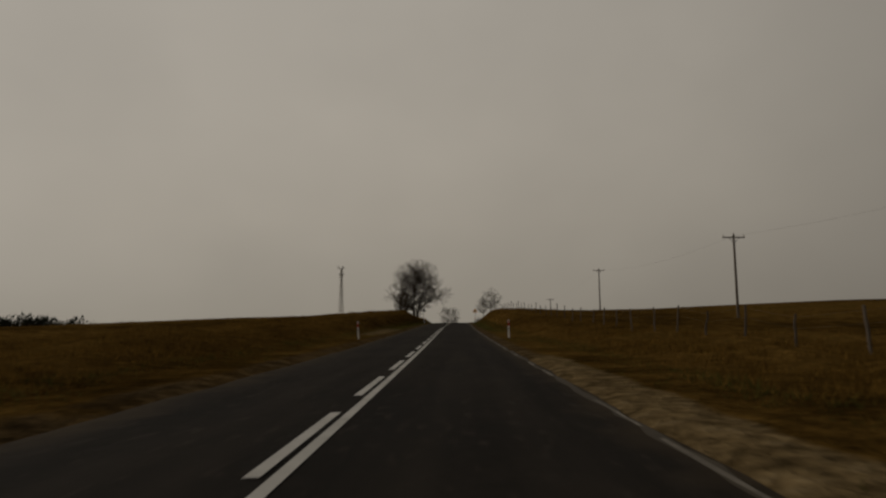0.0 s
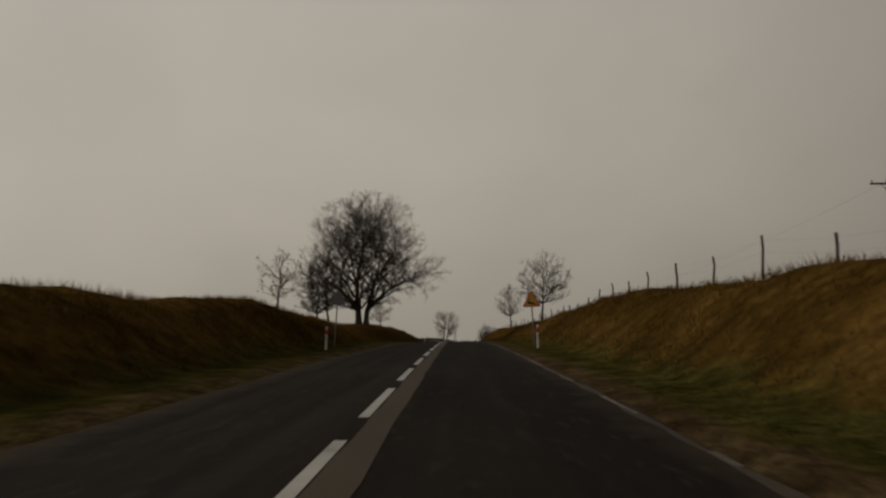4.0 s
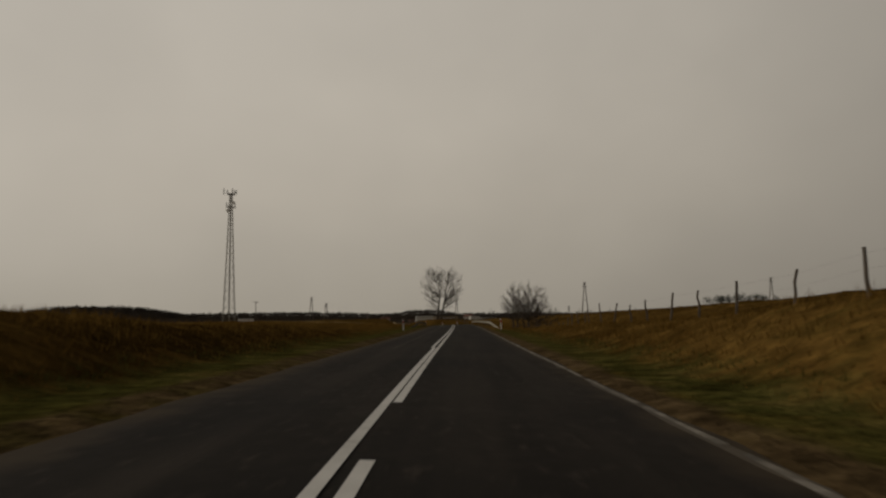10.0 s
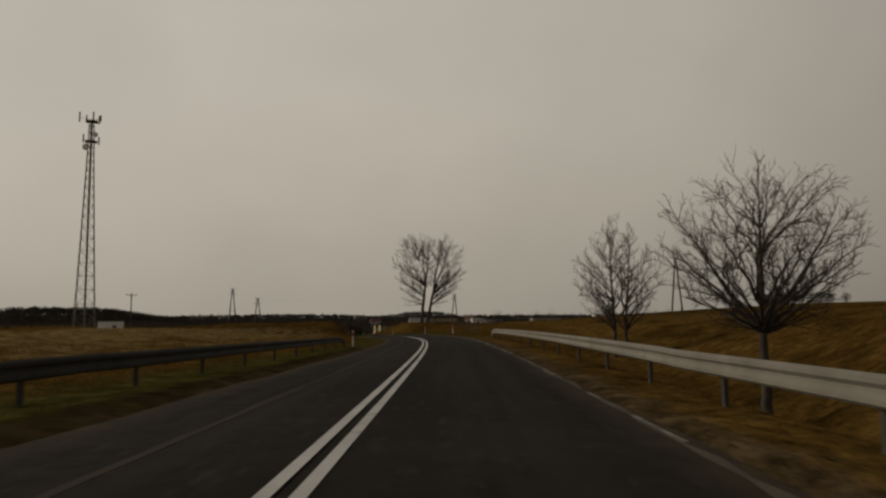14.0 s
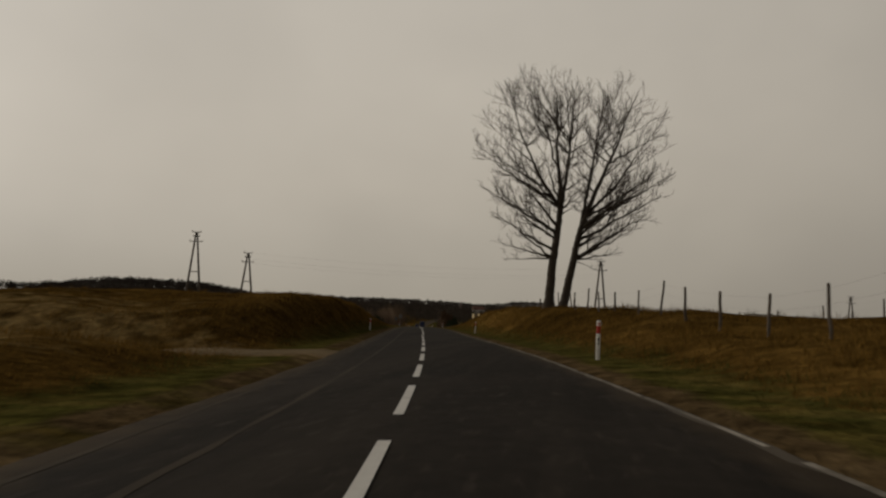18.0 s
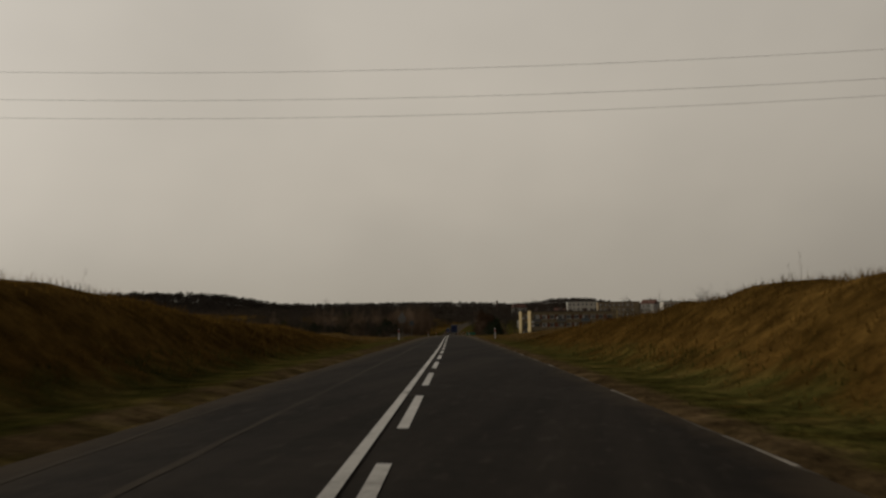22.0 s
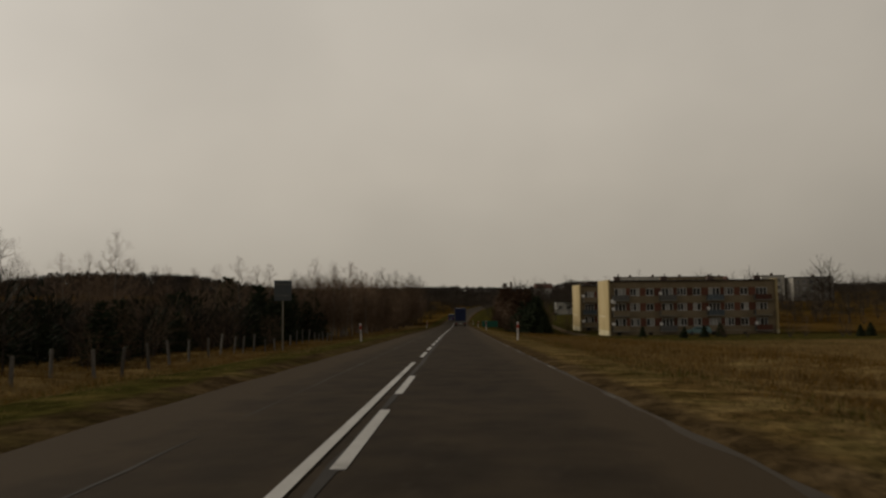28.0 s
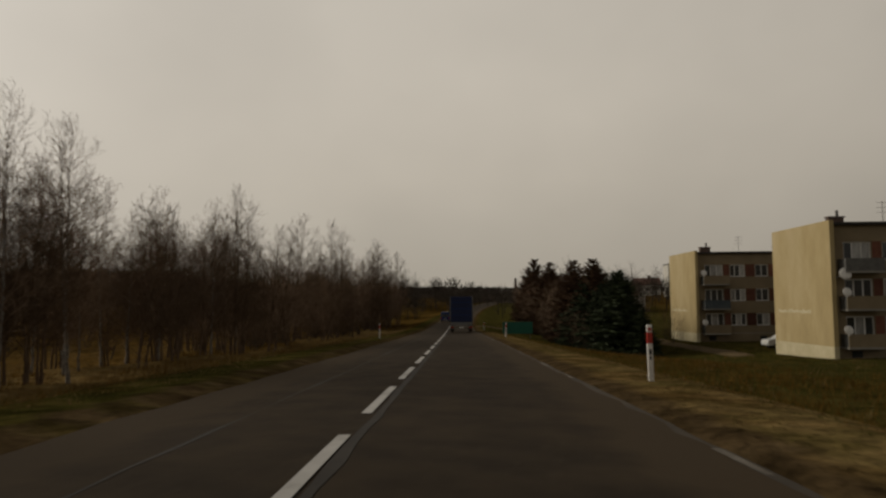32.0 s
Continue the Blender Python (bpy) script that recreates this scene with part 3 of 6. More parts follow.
# bare sandy strips beside the road
sand = np.maximum.reduce([zone(-14, 24, 3.4, 4.7), zone(56, 82, -5.9, -4.3), zone(812, 860, -8.2, -5.8) * 0.7])
_c = 503.5 + 0.035 * np.clip(-gu - 11, 0, 40) ** 2
sand = np.maximum(sand, np.clip(1.5 - np.abs(gs - _c) / 2.4, 0, 1) * (gu < -3.2) * np.clip((gu + 44) / 8, 0, 1))  # the field track
wood = np.clip((gy.ravel() - 1085) / 70, 0, 1) * np.where((gx.ravel() > 150) & (gy.ravel() < 1500), 0.0, 1.0)
for nm, val in (("wood", wood), ("sand", sand), ("straw", straw), ("verge", verge), ("gravel", gravel)):
    ground_ob.data.attributes.new(nm, "FLOAT", "POINT").data.foreach_set("value", val.astype(np.float32))
tagged(ground_ob, "rolling fields of dry yellow-brown winter grass with road cuttings", "ground", kind="structure")


# ---- the road ----
def ribbon(s0, s1, u0, u1, dz=0.0, step=2.0, crown=True, jitter=0.0, seed=0):
    """A strip along the road between two offsets."""
    rng = random.Random(seed)
    n = max(1, int(math.ceil((s1 - s0) / step)))
    us = [u0, u1] if u1 - u0 < 1.5 else list(np.linspace(u0, u1, 7))
    wide = u1 - u0 >= 1.5
    verts, faces = [], []
    for i in range(n + 1):
        s = s0 + (s1 - s0) * i / n
        if wide:
            us = list(np.linspace(u0, edge_u(s), 7))
        for j, u in enumerate(us):
            k = jitter * rng.uniform(-1, 1) if j in (0, len(us) - 1) else 0.0
            verts.append(deck(s, u + k, dz - 0.018 * abs(u) * crown))
    w = len(us)
    for i in range(n):
        for j in range(w - 1):
            faces.append((i * w + j, i * w + j + 1, (i + 1) * w + j + 1, (i + 1) * w + j))
    return verts, faces


ROAD_L, ROAD_R = -3.15, 3.6


def edge_u(s):
    """The right-hand edge of the paving."""
    return float(np.interp(s, [400, 440, 538, 552, 640, 660], [3.6, 3.72, 3.74, 3.80, 3.78, 3.70]))


road = part("road", ribbon(-60, 1250, ROAD_L, ROAD_R, 0.02, jitter=0.07, seed=1), M_ASPHALT, None)
_lightened = np.repeat(0.90 * np.clip((np.linspace(-60, 1250, len(road.data.vertices) // 7) - 595) / 110, 0, 1), 7)  # paving colour lightened towards the village, in place of brighter exposure
_e = np.array([1.0, 0.15, 0.0, 0.0, 0.0, 0.05, 0.95], np.float32)
road.data.attributes.new("edge", "FLOAT", "POINT").data.foreach_set("value", (np.tile(_e, len(road.data.vertices) // 7) + _lightened).astype(np.float32))
tagged(road, "two-lane country road of dark worn asphalt with ragged edges", "road", kind="structure")
# what is left of the right-hand edge line
rng_e = random.Random(8)
s = -30.0
while s < 880:
    fresh = 230 < s < 320 or 425 < s < 560
    L = rng_e.uniform(1.5, 6.0) if fresh else rng_e.uniform(0.5, 3.0) * (1.0 if s < 600 else 0.6)
    u = edge_u(s) - 0.11
    part("edge_line", ribbon(s, s + L, u - rng_e.uniform(0.03, 0.05), u + rng_e.uniform(0.02, 0.05), 0.026, step=1.5, jitter=0.015, seed=int(s * 10) + 500), M_OLDWHITE, road)
    s += L + (rng_e.uniform(0.1, 0.8) if fresh else rng_e.uniform(0.6, 5.0) * (1.0 if s < 600 else 1.8))
# dust that gathered along the edge
for s0, s1, u in ((-40, 40, 3.50), (40, 420, 3.47), (420, 540, 3.60), (540, 650, 3.73), (650, 900, 3.60)):
    part("edge_dust", ribbon(s0, s1, u - 0.06, u + 0.06, 0.0235, step=0.8, jitter=0.06, seed=int(s0) + 90), M_DUST, road)
for s0, s1, u0, u1, seed, mm in ((300, 620, -1.63, -1.52, 5, M_SEAM_TAN), (440, 625, -2.75, -2.66, 6, M_SEAM_TAN), (620, 860, -1.525, -1.485, 4, M_SEAM), (104, 177, 0.17, 0.50, 7, M_SEAM_WARM), (184, 228, 0.23, 0.48, 8, M_SEAM_WARM), (238, 254, 0.32, 0.58, 10, M_SEAM_WARM), (640, 900, 0.13, 0.23, 9, M_SEAM)):
    part("seam", ribbon(s0, s1, u0, u1, 0.024, step=1.0, jitter=0.025, seed=seed), mm, road)
# centre markings: (from, to, offset) solid lines, and dashes of 4 m with 2 m gaps
for s0, s1, u in ((-60, 86, 0.11), (243, 300, 0.06), (300, 476, -0.03), (281, 476, 0.21), (571, 722, -0.05)):
    part("solid_line", ribbon(s0, s1, u - 0.06, u + 0.06, 0.027, step=1.5), M_WHITE, road)
for s0, s1, u, period in ((-55.04, 86, -0.09, 6.07), (92.1, 182, 0.08, 5.70), (183.4, 243, 0.14, 5.76), (243.4, 262, 0.22, 5.9), (261.1, 281, 0.30, 5.9), (479.3, 531, 0.05, 5.9), (532.4, 570, 0.17, 5.9), (572.6, 722, 0.22, 6.1), (725.2, 1000, 0.02, 5.76)):
    s = s0
    while s + 3 <= s1:
        part("dash", ribbon(s, s + 3.95, u - 0.065, u + 0.065, 0.027, step=2.1), M_WHITE, road)
        s += period
# ---- trees ----
def tubes(segs, sides):
    verts, faces = [], []
    for p, q, r0, r1, lev in segs:
        d = (q - p).normalized()
        a = d.orthogonal().normalized()
        b = d.cross(a)
        n = sides if r0 > 0.05 else (4 if r0 > 0.02 and sides > 4 else 3)
        o = len(verts)
        if r1 == 0.0:  # a twig that runs out to a point
            verts += [p + a * r0, p - a * (r0 * 0.5) + b * (r0 * 0.87), p - a * (r0 * 0.5) - b * (r0 * 0.87), q]
            faces += [(o, o + 1, o + 3), (o + 1, o + 2, o + 3), (o + 2, o, o + 3)]
            continue
        for c, r in ((p, r0), (q, r1)):
            for j in range(n):
                t = 2 * math.pi * j / n
                verts.append(c + a * (r * math.cos(t)) + b * (r * math.sin(t)))
        faces += [(o + j, o + (j + 1) % n, o + n + (j + 1) % n, o + n + j) for j in range(n)]
    return verts, faces


def leafage(segs, seed, size, per, lev=2, spread=0.25, keep=0.4):
    """Small leaf blades hung on the outer segments."""
    rng = random.Random(seed)
    verts, faces = [], []
    for p, q, r0, r1, lv in segs:
        if lv < lev or rng.random() > keep:
            continue
        for _ in range(per):
            c = p.lerp(q, rng.random()) + Vector((rng.gauss(0, spread), rng.gauss(0, spread), rng.gauss(0, spread)))
            a = Vector((rng.gauss(0, 1), rng.gauss(0, 1), rng.gauss(0, 1))).normalized()
            b = a.orthogonal().normalized() * size * rng.uniform(0.4, 0.9)
            a = a * size * rng.uniform(0.7, 1.4)
            o = len(verts)
            verts += [c - a * 0.5, c + b * 0.4, c + a * 0.6, c - b * 0.4]
            faces.append((o, o + 1, o + 2, o + 3))
    return verts, faces


def limb_points(rg, envelope, count):
    """Spread ends for the main limbs over the crown's surface."""
    w = np.array([e[2] for e in envelope], float)
    pick = rg.choice(len(envelope), count * 14, p=w / w.sum())
    d = rg.normal(0, 1, (len(pick), 3))
    d /= np.linalg.norm(d, axis=1)[:, None]
    pts = np.array([np.array(envelope[k][0]) + np.array(envelope[k][1]) * v * rg.uniform(0.90, 1.05) for k, v in zip(pick, d)])
    chosen = [int(pts[:, 2].argmax())]
    gap = np.linalg.norm(pts - pts[chosen[0]], axis=1)
    while len(chosen) < count:
        k = int(gap.argmax())
        chosen.append(k)
        gap = np.minimum(gap, np.linalg.norm(pts - pts[k], axis=1))
    return pts[chosen]


def grow(seed, stems, envelope, limbs, clear, rise=0.3, slope=0.7, lift=0.08, dense=1.0, fork=(0.5, 0.45, 0.5), fine=0.0085, wander=0.10, floor=0.0, stout=1.0):
    """Limbs that fan out from the stems to the crown's surface, branching down to twigs.
    stems: (points, radius at the foot, radius at the top); rise: how steeply a limb leaves its stem before it arcs outwards."""
    rng, rg = random.Random(seed), np.random.RandomState(seed)
    ell = [(Vector(c), Vector(a)) for c, a, _, _ in envelope]
    segs = []

    def room(p, d, most):
        """How far a twig may go before it leaves the crown."""
        go = 0.0
        while go < most:
            q = p + d * (go + 0.3)
            if q.z < floor or not any(((q.x - c.x) / a.x) ** 2 + ((q.y - c.y) / a.y) ** 2 + ((q.z - c.z) / a.z) ** 2 < 1.2 for c, a in ell):
                return go + rng.uniform(0.0, 0.35)
            go += 0.3
        return most

    def twig_from(p, d, L, r, lev):
        n = max(2, int(L / (0.5 if lev == 1 else 0.34)))
        step, r_end = L / n, max(fine * 0.75, r * 0.3)
        gap = (0.40, 0.24, 0.15)[lev - 1] / dense if lev < 4 else 1e9
        due = 0.15 * L + gap * rng.random()
        for i in range(n):
            d = (d + Vector((rng.gauss(0, wander), rng.gauss(0, wander), rng.gauss(0, wander) + lift * 0.5))).normalized()
            q = p + d * step
            ra, rb = r + (r_end - r) * i / n, r + (r_end - r) * (i + 1) / n
            segs.append((p, q, ra, 0.0 if i == n - 1 and lev >= 3 else rb, 0 if ra > 0.030 else 2 + (lev > 2)))
            while lev < 4 and due <= (i + 1) * step:
                side(p.lerp(q, (due - i * step) / step), d, L, ra, due / L, lev)
                due += gap * rng.uniform(0.7, 1.3)
            p = q

    def side(c, d, L, r, f, lev):
        a = d.orthogonal().normalized()
        a.rotate(Matrix.Rotation(rng.uniform(0, 2 * math.pi), 3, d))
        ang = rng.uniform(0.5, 0.95)
        v = (d * math.cos(ang) + a * math.sin(ang) + Vector((0, 0, lift))).normalized()
        most = max(0.3, L * fork[lev - 1] * (1.05 - 0.60 * f) * rng.uniform(0.6, 1.25))
        go = room(c, v, most)
        if go > 0.16:
            twig_from(c, v, go, min(r * 0.75, fine * (1.0 + 0.55 * go)) if lev > 1 else min(r * 0.6, fine * (1.2 + 1.1 * go)), lev + 1)

    spots_ = []
    for line, r0, r1 in stems:
        pts = [Vector(p) for p in line]
        full = sum((b - a).length for a, b in zip(pts, pts[1:]))
        run = 0.0
        for a, b in zip(pts, pts[1:]):
            n = max(1, int((b - a).length / 0.5))
            for i in range(n):
                p, q = a.lerp(b, i / n), a.lerp(b, (i + 1) / n)
                q = q + Vector((rng.gauss(0, 0.03), rng.gauss(0, 0.03), 0)) * (i + 1 < n)
                f = run / full
                run += (b - a).length / n
                g = run / full
                ra, rb = r0 + (r1 - r0) * f, r0 + (r1 - r0) * g
                segs.append((p, q, ra, rb, 0))
                if p.z > clear:
                    spots_.append((p, (q - p).normalized(), ra))
        d = (pts[-1] - pts[-2]).normalized()
        twig_from(pts[-1], d, max(1.0, room(pts[-1], d, 5.0)), r1, 1)
    for end in limb_points(rg, envelope, limbs):
        end = Vector(end)
        best = min(spots_, key=lambda k: abs(end.z - k[0].z - slope * math.hypot(end.x - k[0].x, end.y - k[0].y)) + 0.35 * (end - k[0]).length + rng.uniform(0, 0.8))
        p0, tang, rs = best
        L = (end - p0).length
        if L < 0.8:
            continue
        mid = p0 + (end - p0) * 0.45 + Vector((0, 0, 1)) * (rise * L * 0.5)
        n = max(3, int(L / 0.5))
        r0 = min(rs * 0.62, (0.018 + 0.016 * L) * stout)
        p, due = p0, 0.26 * L
        gap = 0.50 / dense
        for i in range(n):
            f = (i + 1) / n
            q = p0 * (1 - f) ** 2 + mid * (2 * f * (1 - f)) + end * f * f + Vector((rng.gauss(0, 0.05), rng.gauss(0, 0.05), rng.gauss(0, 0.05))) * min(1, 2 * L / 6)
            ra, rb = r0 * (1 - 0.8 * i / n), r0 * (1 - 0.8 * f)
            segs.append((p, q, ra, rb, 0 if ra > 0.030 else 2))
            while due <= f * L:
                side(p.lerp(q, rng.random()), (q - p).normalized(), L, ra, due / L, 1)
                due += gap * rng.uniform(0.7, 1.3) * (1.75 - 1.35 * due / L)
            p = q
    return segs


def free_tree(name, m, seed, stems, envelope, label, bark=None, twig=None, leaves=None, group="", sides=8, category="tree", **opts):
    """A bare tree: trunk and limbs, crown of twigs, withered leaves where it kept them."""
    segs = grow(seed, stems, envelope, **opts)
    t = empty(name, m, label, category, group)
    thick = [g for g in segs if g[4] == 0]
    for line, r0, r1 in stems:
        if abs(line[0][2]) < 0.2:
            b0, dd = Vector(line[0]), (Vector(line[1]) - Vector(line[0])).normalized()
            thick.append((b0 - dd * 0.4, b0 + dd * 0.6, r0 * 1.55, r0 * 0.98, 0))
    part("trunk", tubes(thick, sides), bark or M_BARK, t, smooth=True)
    part("crown", tubes([g for g in segs if g[4] != 0], 4), twig or M_TWIG, t)
    if leaves:
        part("foliage", leafage(segs, seed, *leaves[:2], 3, 0.16, leaves[2]), leaves[3], t, leaves[4])
    return t


free_tree("oak_tree", stand(195.8, -9.4), 11, [([(-0.42, 0, 0), (-0.48, 0, 1.6), (-0.65, 0, 3.2), (-0.6, 0.2, 5.6)], 0.40, 0.16), ([(0.40, 0, 0), (0.48, -0.1, 1.5), (0.95, -0.2, 3.2), (1.5, -0.2, 5.4)], 0.32, 0.13),
          ([(-0.55, 0, 1.7), (-1.3, 0.3, 2.7), (-2.8, 0.6, 4.2), (-4.6, 0.8, 5.3)], 0.20, 0.06), ([(0.55, 0, 1.7), (1.6, -0.5, 2.9), (3.4, -0.8, 4.3), (6.0, -0.9, 5.3)], 0.19, 0.05)],
          [((0.5, 0, 8.2), (6.6, 7.4, 6.6), 300, 1), ((4.4, 0, 5.7), (5.4, 6.0, 3.2), 170, 1), ((-3.4, 0, 5.9), (5.0, 6.0, 3.4), 150, 1)],
          "great bare two-stemmed oak with a broad domed crown", limbs=84, clear=1.6, rise=0.20, slope=0.8, lift=0.05, dense=0.90, fork=(0.42, 0.5, 0.5), fine=0.0125, floor=1.9)
# two tall bare trees that stand together on the right-hand bank
free_tree("poplar_tree", stand(532.9, 9.8, 0.1, 0, 0.96), 5, [([(-0.3, 0, 0), (-0.12, 0, 3), (0.25, 0, 6), (0.5, 0, 8.8), (0.1, 0.2, 12.5)], 0.40, 0.12), ([(0.3, 0, 6.4), (0.9, 0.3, 10.5), (1.2, 0.2, 14.0)], 0.20, 0.08), ([(0.4, 0, 8.0), (-1.2, 0.4, 10.5), (-2.6, 0.5, 13.5)], 0.17, 0.06)],
          [((-1.5, 0, 13.0), (5.1, 5.2, 6.1), 260, 1), ((-2.2, 0.2, 7.6), (3.0, 3.2, 2.6), 60, 1), ((1.0, 0, 14.5), (2.2, 4.0, 4.4), 50, 1), ((-3.0, 0.8, 5.2), (2.2, 2.2, 1.5), 22, 1)],
          "tall bare tree with a dense upswept crown on the bank", group="pair of tall trees", limbs=60, clear=3.6, rise=-0.02, slope=0.62, lift=0.20, dense=0.82, fork=(0.46, 0.5, 0.5), fine=0.0118, wander=0.12, floor=3.4)
free_tree("poplar_tree", stand(533.5, 10.6, 0.1, 0, 0.96), 9, [([(0.1, 0, 0), (0.7, 0, 3), (1.4, 0, 6.5), (2.5, 0, 9.5), (4.0, 0, 13.0)], 0.36, 0.10), ([(1.4, 0, 6.5), (2.0, 0.3, 10.0), (2.6, 0.4, 13.5)], 0.18, 0.07), ([(1.9, 0, 7.8), (4.2, -0.2, 10.2), (5.6, -0.3, 12.5)], 0.14, 0.05)],
          [((4.2, 0, 12.5), (4.4, 4.8, 6.5), 220, 1), ((3.0, 0.3, 5.6), (2.2, 2.2, 2.2), 40, 1)],
          "tall bare leaning tree, the second of a pair on the bank", group="pair of tall trees", limbs=52, clear=3.6, rise=-0.02, slope=0.62, lift=0.20, dense=0.82, fork=(0.46, 0.5, 0.5), fine=0.0118, wander=0.12, floor=3.2)


def young(s, u, seed, h, w, label, clear=0.3, limbs=34, dense=1.45, **k):
    lean = 0.04 * h * (1 if seed % 2 else -1)
    zc = h * (1 + clear) / 2
    return free_tree("young_tree", stand(s, u), seed, [([(0, 0, 0), (lean * 0.4, 0, h * clear), (lean, 0, h * 0.72)], 0.016 * h + 0.015, 0.03)],
                     [((lean, 0, zc), (w / 2, w / 2, h * (1 - clear) / 2), 100, 1), ((lean * 0.6, 0, h * (clear + 0.16)), (w * 0.5, w * 0.5, h * 0.13), 30, 1)], label, limbs=limbs, clear=h * clear * 0.85, rise=0.05, slope=0.75, lift=0.12, dense=dense, fork=(0.5, 0.5, 0.5), fine=0.0105, floor=0.18 * h, **k)


young(184.5, 9.4, 21, 6.7, 5.3, "young bare tree with a spreading crown beside the fence", 0.28)
young(220.3, 8.9, 22, 6.2, 3.9, "slender young bare tree beside the fence", 0.30)
young(183.0, -12.2, 23, 6.4, 4.2, "young bare tree close to the great oak", 0.2, dense=1.9)
young(184.0, -11.2, 24, 6.9, 3.8, "young bare tree close to the great oak", 0.22, dense=1.9)
young(162.0, -10.9, 25, 4.4, 3.1, "small tree with withered brown leaves on the bank", 0.30, 14, leaves=(0.17, 1, 0.14, M_LEAF, "withered brown leaves"))
young(225.0, -10.3, 26, 3.9, 4.2, "low spreading tree with withered brown leaves on the bank", 0.26, 16, leaves=(0.15, 1, 0.13, M_LEAF, "withered brown leaves"))
free_tree("apple_tree", stand(377.9, 11.7, 0, 0, 1.12), 31, [([(0, 0, 0), (0.1, 0, 1.2), (0.2, 0, 3.6)], 0.13, 0.03), ([(-0.3, 0, 0), (-1.0, 0.1, 1.3), (-1.8, 0.2, 2.8)], 0.10, 0.03), ([(0.3, 0.2, 0), (1.1, 0.2, 1.3), (2.0, 0.1, 2.5)], 0.10, 0.03)],
          [((-0.2, 0, 2.7), (3.2, 3.0, 2.7), 100, 1)], "tangled bare wild fruit tree below the guard rail", limbs=54, clear=0.4, rise=0.1, slope=0.6, lift=0.06, dense=1.25, fork=(0.5, 0.5, 0.5), fine=0.0115, wander=0.17, floor=0.4, leaves=(0.05, 1, 0.03, M_LEAF, "few withered leaves"))
free_tree("roadside_tree", stand(408.9, 14.0), 32, [([(0, 0, 0), (0.05, 0, 1.6), (0, 0, 3.2), (0.1, 0, 8.6)], 0.25, 0.04), ([(0.03, 0, 3.9), (-1.2, 0.3, 5.4), (-2.2, 0.4, 7.2)], 0.12, 0.04), ([(0.03, 0, 4.3), (1.3, -0.2, 5.6), (2.3, -0.2, 7.2)], 0.12, 0.04)],
          [((0, 0, 7.3), (3.9, 4.2, 3.5), 100, 1)], "bare round-crowned tree behind the guard rail", group="trees behind the rail", limbs=56, clear=3.6, rise=0.05, slope=0.85, lift=0.13, dense=1.05, fork=(0.45, 0.5, 0.5), fine=0.0115, floor=3.9)
free_tree("roadside_tree", stand(433.3, 14.1), 33, [([(0, 0, 0), (0, 0, 2.5), (-0.2, 0, 7.6)], 0.17, 0.04), ([(0.7, 0, 0), (0.9, 0, 3.0), (1.2, 0, 6.8)], 0.15, 0.04)],
          [((0.3, 0, 6.0), (3.1, 2.9, 3.6), 90, 1), ((0.3, 0, 8.3), (1.5, 1.6, 2.0), 25, 1)], "bare narrow two-stemmed tree behind the guard rail", group="trees behind the rail", limbs=54, clear=1.8, rise=-0.02, slope=1.0, lift=0.20, dense=1.15, fork=(0.45, 0.5, 0.5), fine=0.0115, floor=2.2)
# ---- roadside delineator posts ----
def delineator(m):
    t = empty("delineator_post", m, "white plastic delineator post with a red band on the verge", "marker post", "delineator posts")
    bm = B()
    box(bm, -0.05, 0.05, -0.04, 0.04, -0.3, 0.72, 0.018)
    part("shaft", bm, M_POST, t)
    bm = B()
    box(bm, -0.051, 0.051, -0.041, 0.041, 0.70, 0.92, 0.018)
    part("band", bm, M_RED, t, "red band")
    bm = B()
    box(bm, -0.05, 0.05, -0.04, 0.04, 0.92, 1.06, 0.018)
    for v in bm.verts:
        if v.co.z > 1.0:
            v.co.z += 0.25 * v.co.y
    part("cap", bm, M_POST, t)
    bm = B()
    box(bm, -0.028, 0.028, -0.047, -0.04, 0.95, 1.01)
    part("reflector", bm, M_RED, t)
    for z0, z1, w in ((0.50, 0.60, 0.022), (0.40, 0.47, 0.016)):
        bm = B()
        box(bm, -w, w, -0.045, -0.040, z0, z1)
        part("number_bar", bm, M_BLACK, t, "dark bar in place of a number")
    return t


post0 = delineator(stand(46.6, 4.75))
for s, u in ((146.6, 4.95), (246.6, 4.8), (346.6, 5.05), (472.0, 5.58), (496.6, 4.85), (546.6, 5.05), (646.6, 5.1), (746.6, 4.85), (799.3, 4.85), (843.0, 4.9), (885.0, 4.9),
             (46.6, -4.5), (146.6, -4.9), (246.6, -4.6), (346.6, -4.75), (431.0, -4.9), (546.6, -4.75), (646.6, -4.6), (746.6, -4.6), (841.0, -4.6)):
    copy_thing(post0, stand(s, u, 0.0, random.uniform(-6, 6)) @ pose(0, 0, 0, random.uniform(-2, 2), random.uniform(-3, 3), 0))


M_OLDPOST = mat("grey_concrete_post", [(0.3, (0.085, 0.078, 0.068)), (0.7, (0.160, 0.148, 0.130))], scale=5, rough=0.9, bump=0.3, per_object=0.25)


